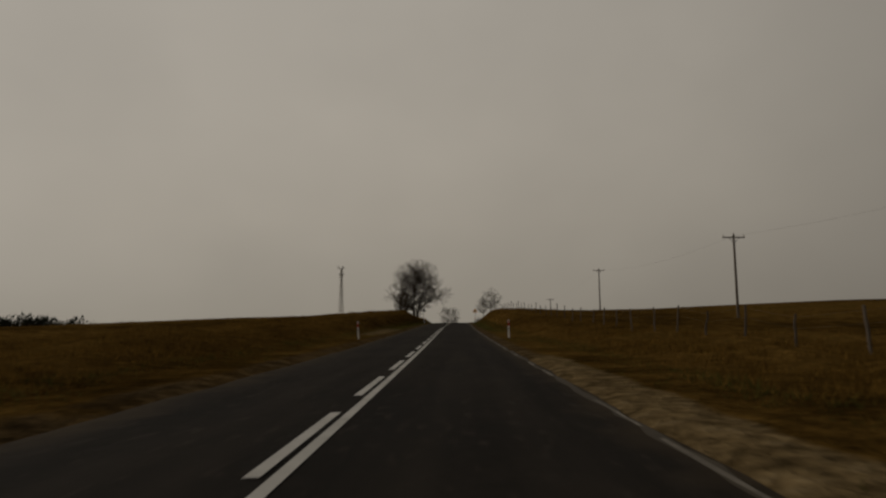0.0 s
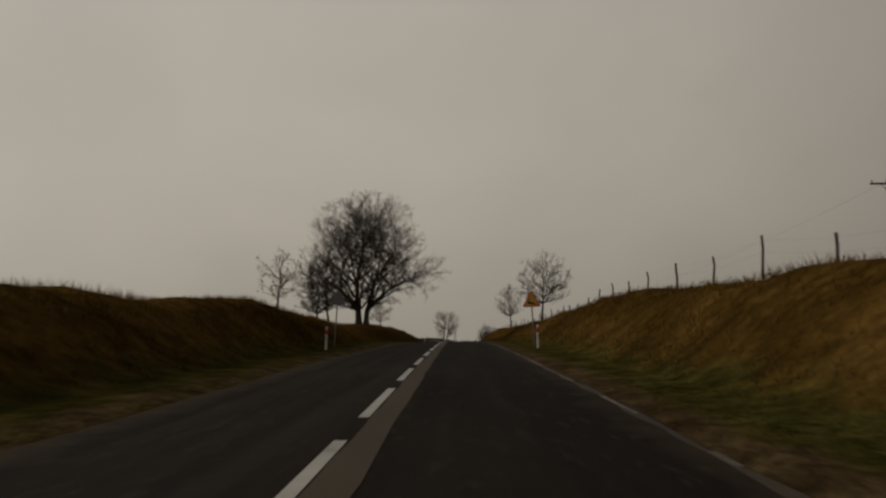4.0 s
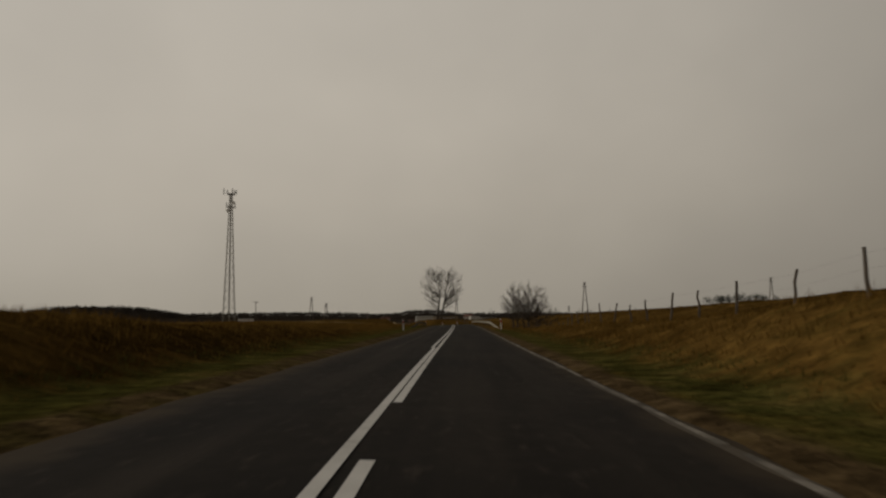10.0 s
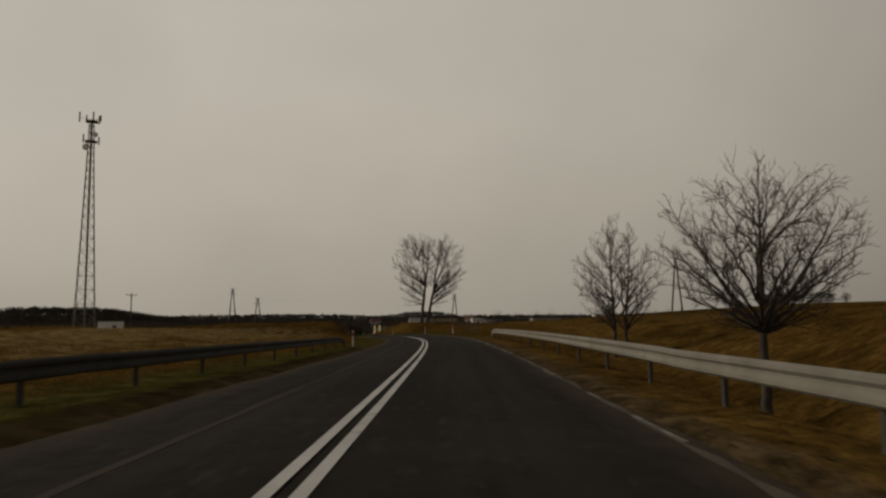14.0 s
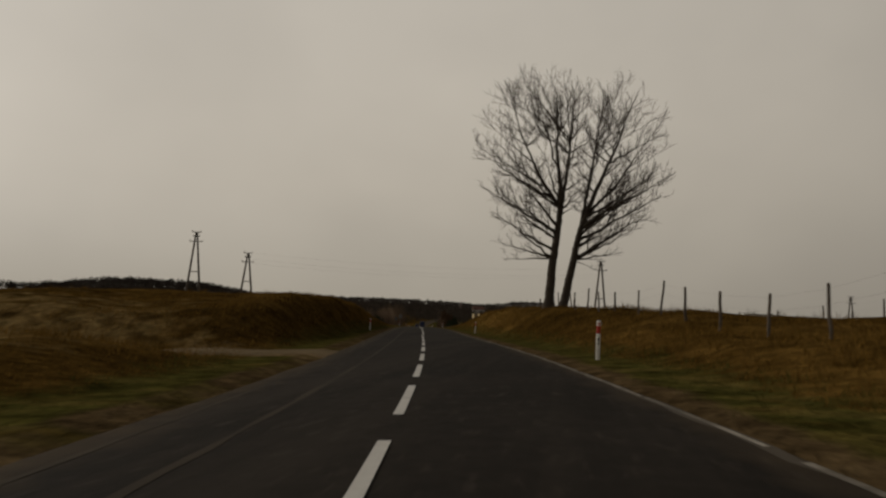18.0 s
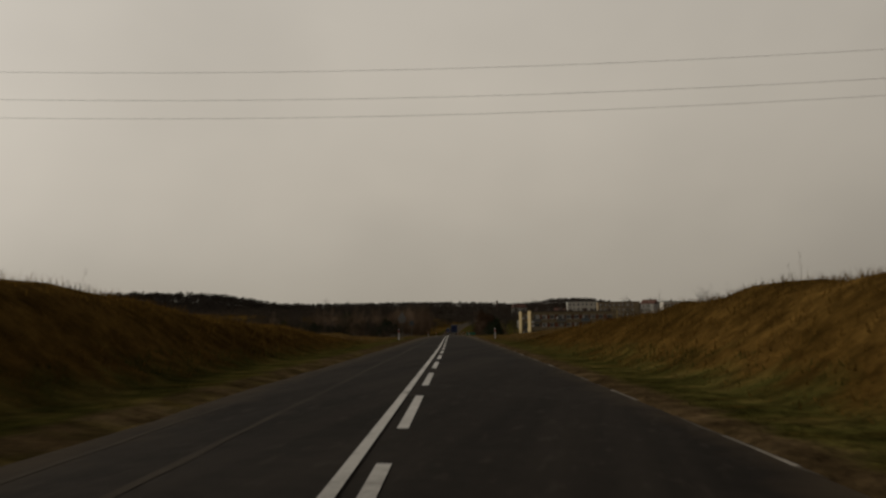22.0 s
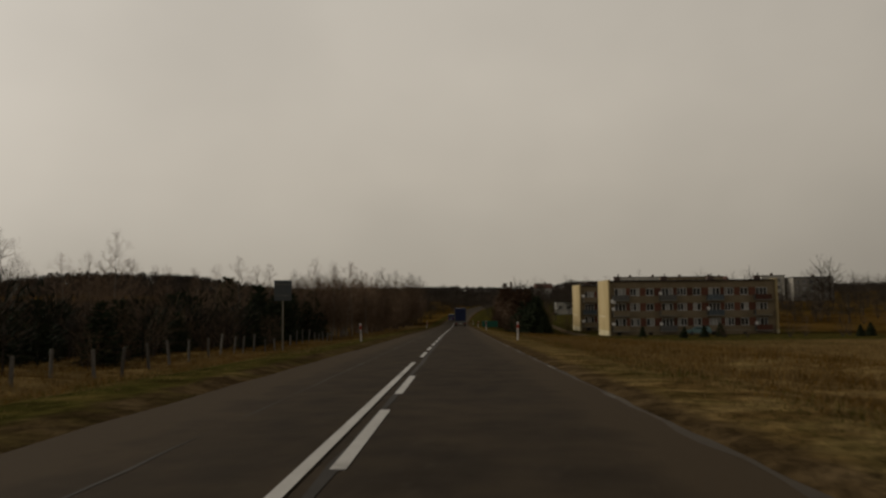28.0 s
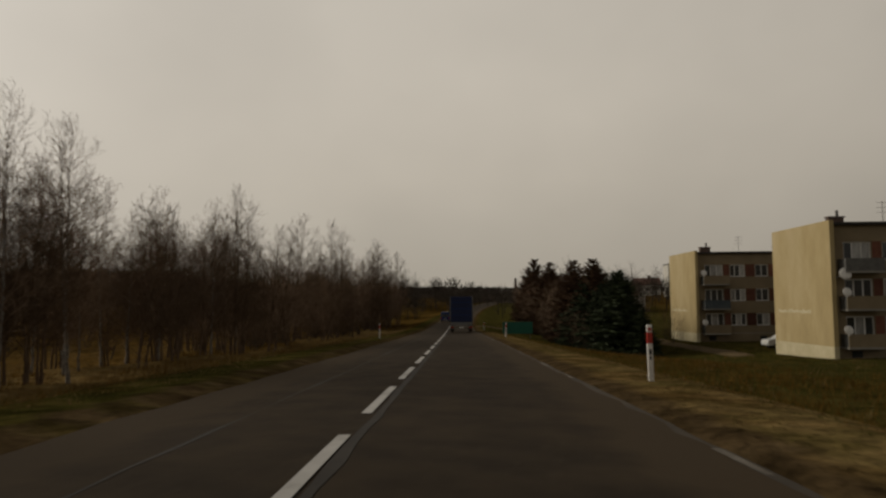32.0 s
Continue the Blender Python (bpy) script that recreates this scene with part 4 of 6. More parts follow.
# ---- fences ----
def fence(name, label, run, spacing, height, radius, material, seed, square=False):
    """A row of posts. run: (s, u) corner points."""
    rng = random.Random(seed)
    t = empty(name, stand(*run[0]), label, "fence")
    inv = t.matrix_world.inverted()
    meshes = []
    for k in range(4):
        bm = B()
        if square:
            box(bm, -radius, radius, -radius, radius, -0.4, height, 0.012)
        else:
            c, r = Vector((0, 0, -0.4)), radius * rng.uniform(0.9, 1.15)
            for j in range(5):
                q = Vector((rng.uniform(-0.03, 0.03), rng.uniform(-0.03, 0.03), -0.4 + (height + 0.4) * (j + 1) / 5))
                rod(bm, c, q, r, r * 0.95, 7)
                c, r = q, r * 0.95
        meshes.append(bm)
    srcs, tops = [], []
    for (s0, u0), (s1, u1) in zip(run, run[1:]):
        n = int(math.hypot(s1 - s0, u1 - u0) / spacing)
        for i in range(n):
            f = i / n
            s, u = s0 + (s1 - s0) * f + rng.uniform(-0.25, 0.25), u0 + (u1 - u0) * f + rng.uniform(-0.1, 0.1)
            sc = rng.uniform(0.82, 1.15)
            m = inv @ stand(s, u, 0, rng.uniform(0, 360)) @ pose(0, 0, 0, rng.gauss(0, 3.5), rng.gauss(0, 3.5), 0) @ Matrix.Diagonal((1, 1, sc, 1))
            tops.append(m @ Vector((0, 0, height * 0.9)))
            if len(srcs) < 4:
                ob = part("post", meshes[len(srcs)], material, t)
                ob.matrix_local = m
                srcs.append(ob)
            else:
                share("post", rng.choice(srcs), t, m)
    for dz in (0.0, -0.4):
        segs = [(a + Vector((0, 0, dz)), b + Vector((0, 0, dz)), 0.0018, 0.0018, 3) for a, b in zip(tops, tops[1:]) if (a - b).length < 9]
        part("wire", tubes(segs, 3), M_DARKSTEEL, t)
    return t


fence("pasture_fence", "weathered wooden post fence along the top of the bank", [(14, 14.0), (90, 12.2), (150, 11.0), (330, 11.2), (372, 13.0)], 4.4, 1.4, 0.055, M_WOOD, 1)
fence("pasture_fence", "weathered wooden post fence across the grass slope", [(456, 6.5), (469, 7.2), (480, 8.7), (498, 10.2), (527, 10.4), (553, 13.4)], 3.4, 1.35, 0.055, M_WOOD, 2)
fence("pasture_fence", "far row of wooden fence posts in the pasture", [(455, 34.0), (580, 26.0)], 6.0, 1.4, 0.06, M_WOOD, 3)
fence("wire_fence", "low fence of pale concrete posts before the young wood", [(714, -48.0), (714, -10.8), (790, -11.0)], 2.3, 1.0, 0.045, M_OLDPOST, 4, square=True)
strut = empty("brace_post", stand(556, 12.6), "leaning wooden brace post at the end of a fence", "fence post")
bm = B()
rod(bm, (0, 0, -0.3), (0, 0, 1.55), 0.075, 0.07, 8)
part("post", bm, M_WOOD, strut)
bm = B()
rod(bm, (0, 0.05, 1.25), (0.9, 1.2, -0.15), 0.05, 0.05, 7)
part("brace", bm, M_WOOD, strut)


t = empty("corner_post", stand(552.0, 15.4), "stout weathered corner post with a slanting brace", "fence post")
bm = B()
rod(bm, (0, 0, -0.5), (0, 0, 1.55), 0.085, 0.075, 9)
part("post", bm, M_WOOD, t)
bm = B()
rod(bm, (0.06, 0, 1.0), (1.15, 0.1, -0.15), 0.06, 0.055, 8)
part("brace", bm, M_WOOD, t)

# ---- guard rails ----
def guard_rail(s0, s1, u, label, flip, ends=(6.0, 6.0), height=0.70, metal=None):
    """A W-beam on posts; it dips into the ground at both ends."""
    t = empty("guard_rail", stand(s0, u), label, "guard rail", "guard rails")
    inv = t.matrix_world.inverted()
    prof = [(0.0, -0.155), (0.045, -0.12), (0.045, -0.07), (0.0, -0.02), (0.0, 0.02), (0.045, 0.07), (0.045, 0.12), (0.0, 0.155)]
    verts, faces, n = [], [], int((s1 - s0) / 1.0)
    for i in range(n + 1):
        s = s0 + (s1 - s0) * i / n
        drop = max(0.0, 1 - (s - s0) / ends[0], 1 - (s1 - s) / ends[1])
        for k, th in ((0, 0.0), (1, 0.012)):
            for dx, dz in prof:
                du = (dx + th) * flip
                verts.append(inv @ deck(s, u + du + (0.5 * drop ** 2) * math.copysign(1, u), height - 0.155 + dz - 0.72 * drop ** 1.5))
    w = 16
    for i in range(n):
        for j in range(7):
            a = i * w + j
            faces.append((a, a + 1, a + w + 1, a + w))
            a += 8
            faces.append((a + 1, a, a + w, a + w + 1))
    part("beam", (verts, faces), metal or M_STEEL, t)
    bm = B()
    box(bm, -0.03, 0.03, -0.05, 0.05, -0.8, 0.58)
    src = None
    s = s0 + ends[0]
    while s < s1 - ends[1] + 0.1:
        m = inv @ Matrix.LocRotScale(deck(s, u - 0.08 * flip), Euler((0, 0, float(np.interp(s, SS, RH)))), None)
        if src is None:
            src = part("post", bm, M_POSTSTEEL, t, "dark weathered post")
            src.matrix_local = m
        else:
            share("post", src, t, m)
        s += 4.0
    return t


guard_rail(357, 437, 5.0, "pale galvanised guard rail on the embankment edge", -1, (16.0, 6.0), 0.66)
# the left beam's dark steel paints in the shade of its backlit side
guard_rail(367, 430, -4.9, "guard rail with a ramped end on the verge, backlit shade in its dark colour", 1, (14.0, 8.0), 0.68, M_POSTSTEEL)


# ---- signs ----
def tri(bm, r, y, depth, corner=0.12):
    pts = []
    for k in range(3):
        a = math.pi / 2 + k * 2 * math.pi / 3
        c = Vector((math.cos(a), math.sin(a))) * r
        for j in range(5):
            b = a - math.pi / 3 + 2 * math.pi / 3 * j / 4
            pts.append((c.x * (1 - 2 * corner) + math.cos(b) * r * corner, c.y * (1 - 2 * corner) + math.sin(b) * r * corner))
    top = [bm.verts.new((x, y, z)) for x, z in pts]
    low = [bm.verts.new((x, y + depth, z)) for x, z in pts]
    bm.faces.new(top)
    bm.faces.new(low[::-1])
    for k in range(len(pts)):
        bm.faces.new((top[k], low[k], low[(k + 1) % len(pts)], top[(k + 1) % len(pts)]))


def warning_sign(m, label, faces_us, top=2.75, r=0.57, plate=False):
    t = empty("warning_sign", m, label, "road sign")
    zc = top - r
    bm = B()
    rod(bm, (0, 0.05, -0.5), (0, 0.05, top - 0.1), 0.035, n=10)
    part("pole", bm, M_STEEL, t)
    f = 1 if faces_us else -1
    holder = [(1.0, 0.0, 0.012, M_SIGNBACK, "back_plate", "bare grey metal back"), (1.0, -0.006 * f, 0.004, M_SIGNRED, "border", "red border"), (0.84, -0.012 * f, 0.004, M_YELLOW, "face", "yellow face")]
    for k, y, dep, ma, nm, lb in holder:
        bm = B()
        tri(bm, r * k, 0, dep)
        ob = part(nm, bm, ma, t, lb)
        ob.location = (0, y, zc)
    if faces_us:
        bm = B()
        rod(bm, (-0.20, 0, -0.06), (0.16, 0, -0.13), 0.055, 0.04, 6)
        rod(bm, (-0.15, 0, -0.04), (-0.10, 0, 0.16), 0.03, 0.02, 6)
        rod(bm, (0.12, 0, -0.12), (0.2, 0, -0.22), 0.02, 0.015, 6)
        for v in bm.verts:
            v.co.y *= 0.05
        ob = part("symbol", bm, M_BLACK, t, "plain dark symbol")
        ob.location = (0, -0.018, zc)
    if plate:
        bm = B()
        box(bm, -0.34, 0.34, -0.01, 0.01, zc - 0.5 * r - 0.28, zc - 0.5 * r - 0.05, 0.01)
        part("plate", bm, M_SIGNBACK, t, "small board below the triangle")
    bm = B()
    box(bm, -0.06, 0.06, 0.01, 0.09, -0.02, 0.02)
    ob = part("clamp", bm, M_STEEL, t)
    ob.location = (0, 0, zc)
    return t


warning_sign(stand(150.0, 5.12) @ pose(0, 0, 0, 0, -2.5, 0), "yellow triangular warning sign, red border, on a leaning grey pole", True, 2.84)
warning_sign(stand(152.0, -5.4) @ pose(0, 0, 0, 0, 4, 0), "triangular road sign seen from its bare grey back, pole leaning", False, 3.1)
warning_sign(stand(651.5, -4.6), "triangular road sign with a small board, dark back", False, 2.95, 0.60, True)
t = empty("place_sign", stand(741.5, -8.2, 0.3), "rectangular road board seen from its dark back on a tall pole", "road sign")
bm = B()
rod(bm, (0, 0.05, -0.6), (0, 0.05, 3.7), 0.045, n=10)
part("pole", bm, M_STEEL, t)
bm = B()
box(bm, -0.47, 0.47, -0.02, 0.02, 2.65, 3.75, 0.008)
part("board", bm, M_BLUEGREY, t)
for z in (2.9, 3.5):
    bm = B()
    box(bm, -0.4, 0.4, -0.045, -0.02, z, z + 0.05)
    part("stiffener", bm, M_DARKSTEEL, t)
t = empty("notice_board", stand(876, 8.6), "green painted board on posts beside the bushes", "board")
bm = B()
box(bm, -1.8, 1.8, -0.03, 0.03, 0.6, 2.0, 0.01)
part("panel", bm, M_TEAL, t)
bm = B()
box(bm, -1.8, 1.8, -0.04, -0.031, 1.25, 1.32)
part("batten", bm, M_TEAL, t)
for x in (-1.5, 1.5):
    bm = B()
    rod(bm, (x, 0.06, -0.5), (x, 0.06, 2.1), 0.05)
    part("post", bm, M_WOOD, t)


# ---- power poles and wires ----
def insulators(bm, pts):
    for p in pts:
        rod(bm, p, Vector(p) + Vector((0, 0, 0.22)), 0.06, 0.04, 8)


def t_pole(m, label, h=9.2, arm=1.25):
    t = empty("power_pole", m, label, "power pole", "power poles")
    bm = B()
    rod(bm, (0, 0, -1), (0, 0, h), 0.16, 0.11, 9)
    part("pole", bm, M_WOOD, t)
    bm = B()
    box(bm, -arm, arm, -0.06, 0.06, h - 0.35, h - 0.22, 0.01)
    part("crossarm", bm, M_WOOD, t)
    for x in (-0.6, 0.6):
        bm = B()
        rod(bm, (x, -0.07, h - 0.3), (0, -0.13, h - 0.95), 0.025, n=6)
        part("brace", bm, M_DARKSTEEL, t)
    for x in (-arm + 0.1, 0.0, arm - 0.1):
        bm = B()
        insulators(bm, [(x, 0, h - 0.22 + (0.25 if x == 0 else 0))])
        part("insulator", bm, M_CONCRETE, t)
    return t


def a_pole(m, label, h=10.0, arm=0.95, spread=1.15):
    t = empty("power_pole", m, label, "power pole", "power poles")
    for x in (-spread, spread):
        bm = B()
        rod(bm, (x, 0, -0.8), (x * 0.06, 0, h), 0.18, 0.12, 9)
        part("leg", bm, M_WOOD, t)
    for z, a in ((h - 0.1, arm * 0.7), (h - 0.75, arm * 0.5), (h - 1.5, arm)):
        bm = B()
        box(bm, -a, a, -0.17, -0.10, z, z + 0.11, 0.01)
        part("crossarm", bm, M_DARKSTEEL, t)
        for x in (-a + 0.06, a - 0.06):
            bm = B()
            insulators(bm, [(x, -0.13, z + 0.1)])
            part("insulator", bm, M_CONCRETE, t)
    bm = B()
    box(bm, -spread * 0.55, spread * 0.55, -0.05, 0.05, h * 0.42, h * 0.42 + 0.12, 0.01)
    part("tie", bm, M_WOOD, t)
    return t


for s, u, tn in ((82.5, 32.1, 5), (165.8, 32.7, 0), (261.0, 33.5, 0), (565.0, -54.4, 30)):
    t_pole(stand(s, u, 0, tn), "wooden power pole with a crossarm in the pasture")
POLES_A = [(588.2, -33.9, 10.3, 10), (595.6, -27.8, 7.9, -5), (592.6, 27.6, 10.2, 0), (514.3, 56.3, 10.2, 0), (510.2, 122.0, 10.2, 0), (640.0, 95.0, 9.5, 0), (700.0, -160.0, 9.5, 10)]
for s, u, hh, tn in POLES_A:
    a_pole(stand(s, u, 0, tn), "twin-legged wooden power pole standing in the field", hh)


def wires(pairs, label):
    for p, q, sag in pairs:
        line = [p.lerp(q, i / 20) - Vector((0, 0, sag * 4 * (i / 20) * (1 - i / 20))) for i in range(21)]
        tagged(part("power_wire", pipe(line, [0.006] * 21, 3), M_DARKSTEEL, None), label, "power line", "power wires")


d_top, e_top, c_top = at(595.6, -27.8), at(592.6, 27.6), at(588.2, -33.9)
wires([(d_top + Vector((dx, 0, 8.6 + da)), e_top + Vector((dx, 0, 9.1 + db)), 1.0) for dx, da, db in ((0, -0.65, -0.1), (0.8, -1.7, -1.0), (-0.8, -2.2, -1.55))], "thin dark power wire that crosses over the road")
LINE = [(-4.0, 31.6), (82.5, 32.1), (165.8, 32.7), (261.0, 33.5)]
wires([(at(*p, 9.1), at(*q, 9.1), 1.2) for p, q in zip(LINE[:-1], LINE[1:])], "thin power wire along the wooden poles of the pasture")


# ---- lattice telecommunication mast ----
def mast(m, h=50.0):
    t = empty("telecom_mast", m, "tall grey lattice telecommunication mast with antennas", "mast")

    def corner(k, z):
        r = (2.5 * (1 - z / h) ** 1.15 + 0.7)
        a = math.pi / 4 + k * math.pi / 2
        return Vector((r * math.cos(a), r * math.sin(a), z))

    levels = [0]
    while levels[-1] < h - 1:
        levels.append(min(h, levels[-1] + 1.4 + 2.2 * (1 - levels[-1] / h)))
    for k in range(4):
        part("leg", pipe([corner(k, z) for z in levels], [0.085] * len(levels)), M_STEEL, t)
    for a, b in zip(levels, levels[1:]):
        for k in range(4):
            for p, q, r in ((corner(k, b), corner((k + 1) % 4, b), 0.05), (corner(k, a), corner((k + 1) % 4, b), 0.038), (corner((k + 1) % 4, a), corner(k, b), 0.038)):
                part("brace", tubes([(p, q, r, r, 0)], 5), M_STEEL, t)
    bm = B()
    box(bm, -0.22, 0.22, -0.1, 0.1, 0.5, h)
    part("cable_ladder", bm, M_STEEL, t)
    for z in (h - 0.4, h - 5.2):
        bm = B()
        box(bm, -1.3, 1.3, -1.3, 1.3, z, z + 0.12, 0.02)
        part("platform", bm, M_STEEL, t)
    for k, (x, y, z, hh) in enumerate(((-2.6, 0, h - 0.6, 2.4), (1.5, 1.2, h - 0.5, 2.0), (0.4, -1.5, h - 0.4, 2.1), (1.9, -0.4, h - 0.3, 1.6), (-1.2, 1.2, h - 0.4, 1.9), (-1.6, -0.8, h - 5.6, 2.0), (1.6, 0.6, h - 5.6, 1.9))):
        bm = B()
        box(bm, x - 0.16, x + 0.16, y - 0.10, y + 0.10, z, z + hh, 0.03)
        rod(bm, (x, y, z + hh / 2), (0, 0, z + 0.3), 0.04, n=5)
        part("antenna", bm, M_SIGNBACK, t)
    for x, y, z, r in ((0.9, -1.0, h - 3.6, 0.6), (-1.0, -0.9, h - 6.6, 0.8)):
        bm = B()
        rod(bm, (x, y, z), (x, y - 0.35, z), r, r * 0.9, 16)
        part("dish", bm, M_POST, t)
    return t


mast(stand(562.7, -63.9, 0, 12))
t = empty("equipment_hut", stand(560, -57.5, 0, 10), "small pale equipment hut below the mast", "hut")
bm = B()
box(bm, -2.6, 2.6, -1.4, 1.4, -0.3, 2.7, 0.03)
part("body", bm, M_POST, t)
bm = B()
box(bm, -2.75, 2.75, -1.55, 1.55, 2.7, 2.85, 0.03)
part("roof", bm, M_DARKSTEEL, t)
bm = B()
box(bm, 0.4, 1.3, -1.44, -1.40, -0.2, 1.9, 0.01)
part("door", bm, M_SIGNBACK, t)

# sandy field entrance and a pale gravel lay-by at the road's edge
def pad(name, s0, s1, u0, u1, material, label, seed, dz=0.03):
    rng = random.Random(seed)
    n, w = max(4, int((s1 - s0) / 1.0)), max(4, int(abs(u1 - u0) / 1.0))
    verts, faces = [], []
    for i in range(n + 1):
        for j in range(w + 1):
            f, g = i / n, j / w
            e = 0.6 * rng.uniform(-1, 1)
            s = s0 + (s1 - s0) * f + (e if i in (0, n) else 0)
            u = u0 + (u1 - u0) * g + (e if j == w else 0)
            verts.append(at(s, u, dz if 0 < i < n and 0 < j < w else -0.10))
    for i in range(n):
        for j in range(w):
            a = i * (w + 1) + j
            faces.append((a, a + 1, a + w + 2, a + w + 1) if u1 > u0 else (a + 1, a, a + w + 1, a + w + 2))
    return tagged(part(name, (verts, faces), material, None, smooth=True), label, "track", kind="structure")


pad("field_entrance", 501.5, 505.5, -2.9, -11, M_PALE, "sandy field entrance beside the road", 1, 0.06)
pad("estate_drive", 904, 908, 3.6, 27, M_PALE, "pale drive that leads to the apartment houses", 3, 0.06)
pad("estate_track", 850, 907, 24.6, 27.4, M_PALE, "pale sandy track past the gables of the apartment houses", 4, 0.07)
# ---- houses ----
M_PLASTER = mat("grey_brown_plaster", [(0.3, (0.185, 0.142, 0.088)), (0.55, (0.255, 0.202, 0.130)), (0.75, (0.315, 0.258, 0.178))], scale=0.6, detail=7, rough=0.92, bump=0.25, bump_scale=12, big=0.25, spec=0.15)
M_GABLE = mat("yellow_plaster", [(0.3, (0.330, 0.255, 0.125)), (0.5, (0.440, 0.345, 0.180)), (0.75, (0.560, 0.465, 0.290))], scale=0.7, detail=7, rough=0.92, bump=0.2, bump_scale=10, stretch=(1, 1, 0.4), big=0.2, spec=0.15)
M_PLINTH = mat("cream_plinth", [(0.3, (0.46, 0.40, 0.24)), (0.7, (0.60, 0.53, 0.36))], scale=0.8, rough=0.9, bump=0.2)
M_WHITEWALL = mat("white_plaster", [(0.3, (0.48, 0.46, 0.41)), (0.7, (0.66, 0.64, 0.58))], scale=0.5, detail=6, rough=0.9, big=0.2)
M_ROOF = mat("bitumen_roof", [(0.3, (0.030, 0.027, 0.025)), (0.7, (0.060, 0.055, 0.050))], scale=1.5, rough=0.9, bump=0.2)
M_TILE = mat("red_brown_roof", [(0.3, (0.110, 0.055, 0.040)), (0.7, (0.190, 0.100, 0.075))], scale=3, rough=0.85, bump=0.4, stretch=(1, 4, 1))
M_BRICK = mat("dark_brick", [(0.3, (0.080, 0.055, 0.045)), (0.7, (0.160, 0.110, 0.090))], scale=6, rough=0.9, bump=0.4)
M_FRAME = paint("white_window_frame", (0.66, 0.65, 0.62), 0.45)
M_GLASS = mat("window_glass", [(0.35, (0.020, 0.022, 0.024)), (0.65, (0.055, 0.060, 0.064))], scale=0.9, rough=0.08, spec=0.6, per_object=0.5)
M_CURTAIN = mat("curtained_glass", [(0.35, (0.20, 0.20, 0.19)), (0.65, (0.42, 0.41, 0.39))], scale=2.5, stretch=(4, 1, 0.3), rough=0.15, spec=0.6, per_object=0.35)
M_BALC = mat("balcony_panel", [(0.3, (0.095, 0.035, 0.022)), (0.7, (0.160, 0.066, 0.042))], scale=2, rough=0.85, per_object=0.45)
M_BALCB = mat("blue_balcony_panel", [(0.3, (0.070, 0.090, 0.105)), (0.7, (0.140, 0.165, 0.180))], scale=2, rough=0.85, per_object=0.35)
M_BLUEPAINT = mat("blue_tarpaulin", [(0.3, (0.007, 0.013, 0.048)), (0.7, (0.011, 0.020, 0.074))], scale=1.5, rough=0.55, bump=0.1, bump_scale=3, big=0.3)
M_CARBLUE = paint("blue_car_paint", (0.020, 0.045, 0.16), 0.25)
M_TYRE = paint("tyre_rubber", (0.018, 0.018, 0.018), 0.85)
M_LAMP = paint("tail_lamp_red", (0.30, 0.012, 0.010), 0.2)
M_CARTEAL = paint("teal_car_paint", (0.14, 0.24, 0.24), 0.3)
M_CARWHITE = paint("white_car_paint", (0.68, 0.68, 0.66), 0.3)


def wall(bm, w, h, holes, depth=0.18):
    """A wall in the xz plane that faces -y, with real openings (x0, x1, z0, z1) and their reveals."""
    xs = sorted({0.0, w, *(v for o in holes for v in o[:2])})
    zs = sorted({0.0, h, *(v for o in holes for v in o[2:])})
    for x0, x1 in zip(xs, xs[1:]):
        for z0, z1 in zip(zs, zs[1:]):
            cx, cz = (x0 + x1) / 2, (z0 + z1) / 2
            if any(o[0] < cx < o[1] and o[2] < cz < o[3] for o in holes):
                continue
            bm.faces.new([bm.verts.new(p) for p in ((x0, 0, z0), (x1, 0, z0), (x1, 0, z1), (x0, 0, z1))])
    for x0, x1, z0, z1 in holes:
        ring = [(x0, z0), (x1, z0), (x1, z1), (x0, z1)]
        for k in range(4):
            (ax, az), (bx, bz) = ring[k], ring[(k + 1) % 4]
            bm.faces.new([bm.verts.new(p) for p in ((ax, 0, az), (ax, depth, az), (bx, depth, bz), (bx, 0, bz))])
    return bm


def window_parts(parent, x0, x1, z0, z1, y, lights, store):
    """A window (frame with mullions) with a pane for each light and a sill."""
    key = (round(x1 - x0, 2), round(z1 - z0, 2), lights)
    w, h = x1 - x0, z1 - z0
    m = Matrix.Translation((x0, y, z0))
    rp = random.Random(int(x0 * 131 + z0 * 977))
    if key in store:
        fr, pn, si, cu = store[key]
        f = share("window", fr, parent, m)
        for k in range(lights):
            share("pane", cu if rp.random() < 0.4 else pn, f, Matrix.Translation((k * w / lights, 0, 0)))
        share("sill", si, f, Matrix.Identity(4))
        return
    bm = B()
    t = 0.10
    wall(bm, w, h, [(k * w / lights + (t if k == 0 else t / 2), (k + 1) * w / lights - (t if k == lights - 1 else t / 2), t, h - t) for k in range(lights)], 0.06)
    bmesh.ops.remove_doubles(bm, verts=bm.verts, dist=0.001)
    f = part("window", bm, M_FRAME, parent)
    f.matrix_local = m
    bm = B()
    box(bm, 0.03, w / lights - 0.03, 0.035, 0.045, 0.03, h - 0.03)
    p0 = part("pane", bm, M_GLASS, f)
    bm = B()
    box(bm, 0.03, w / lights - 0.03, 0.035, 0.045, 0.03, h - 0.03)
    p1 = part("pane", bm, M_CURTAIN, f, "pane with a pale curtain behind")
    p1.matrix_local = Matrix.Translation((w / lights, 0, 0))
    for k in range(2, lights):
        share("pane", p0, f, Matrix.Translation((k * w / lights, 0, 0)))
    bm = B()
    box(bm, -0.05, w + 0.05, -0.22, 0.02, -0.05, 0.0)
    s0 = part("sill", bm, M_CONCRETE, f)
    store[key] = (f, p0, s0, p1)


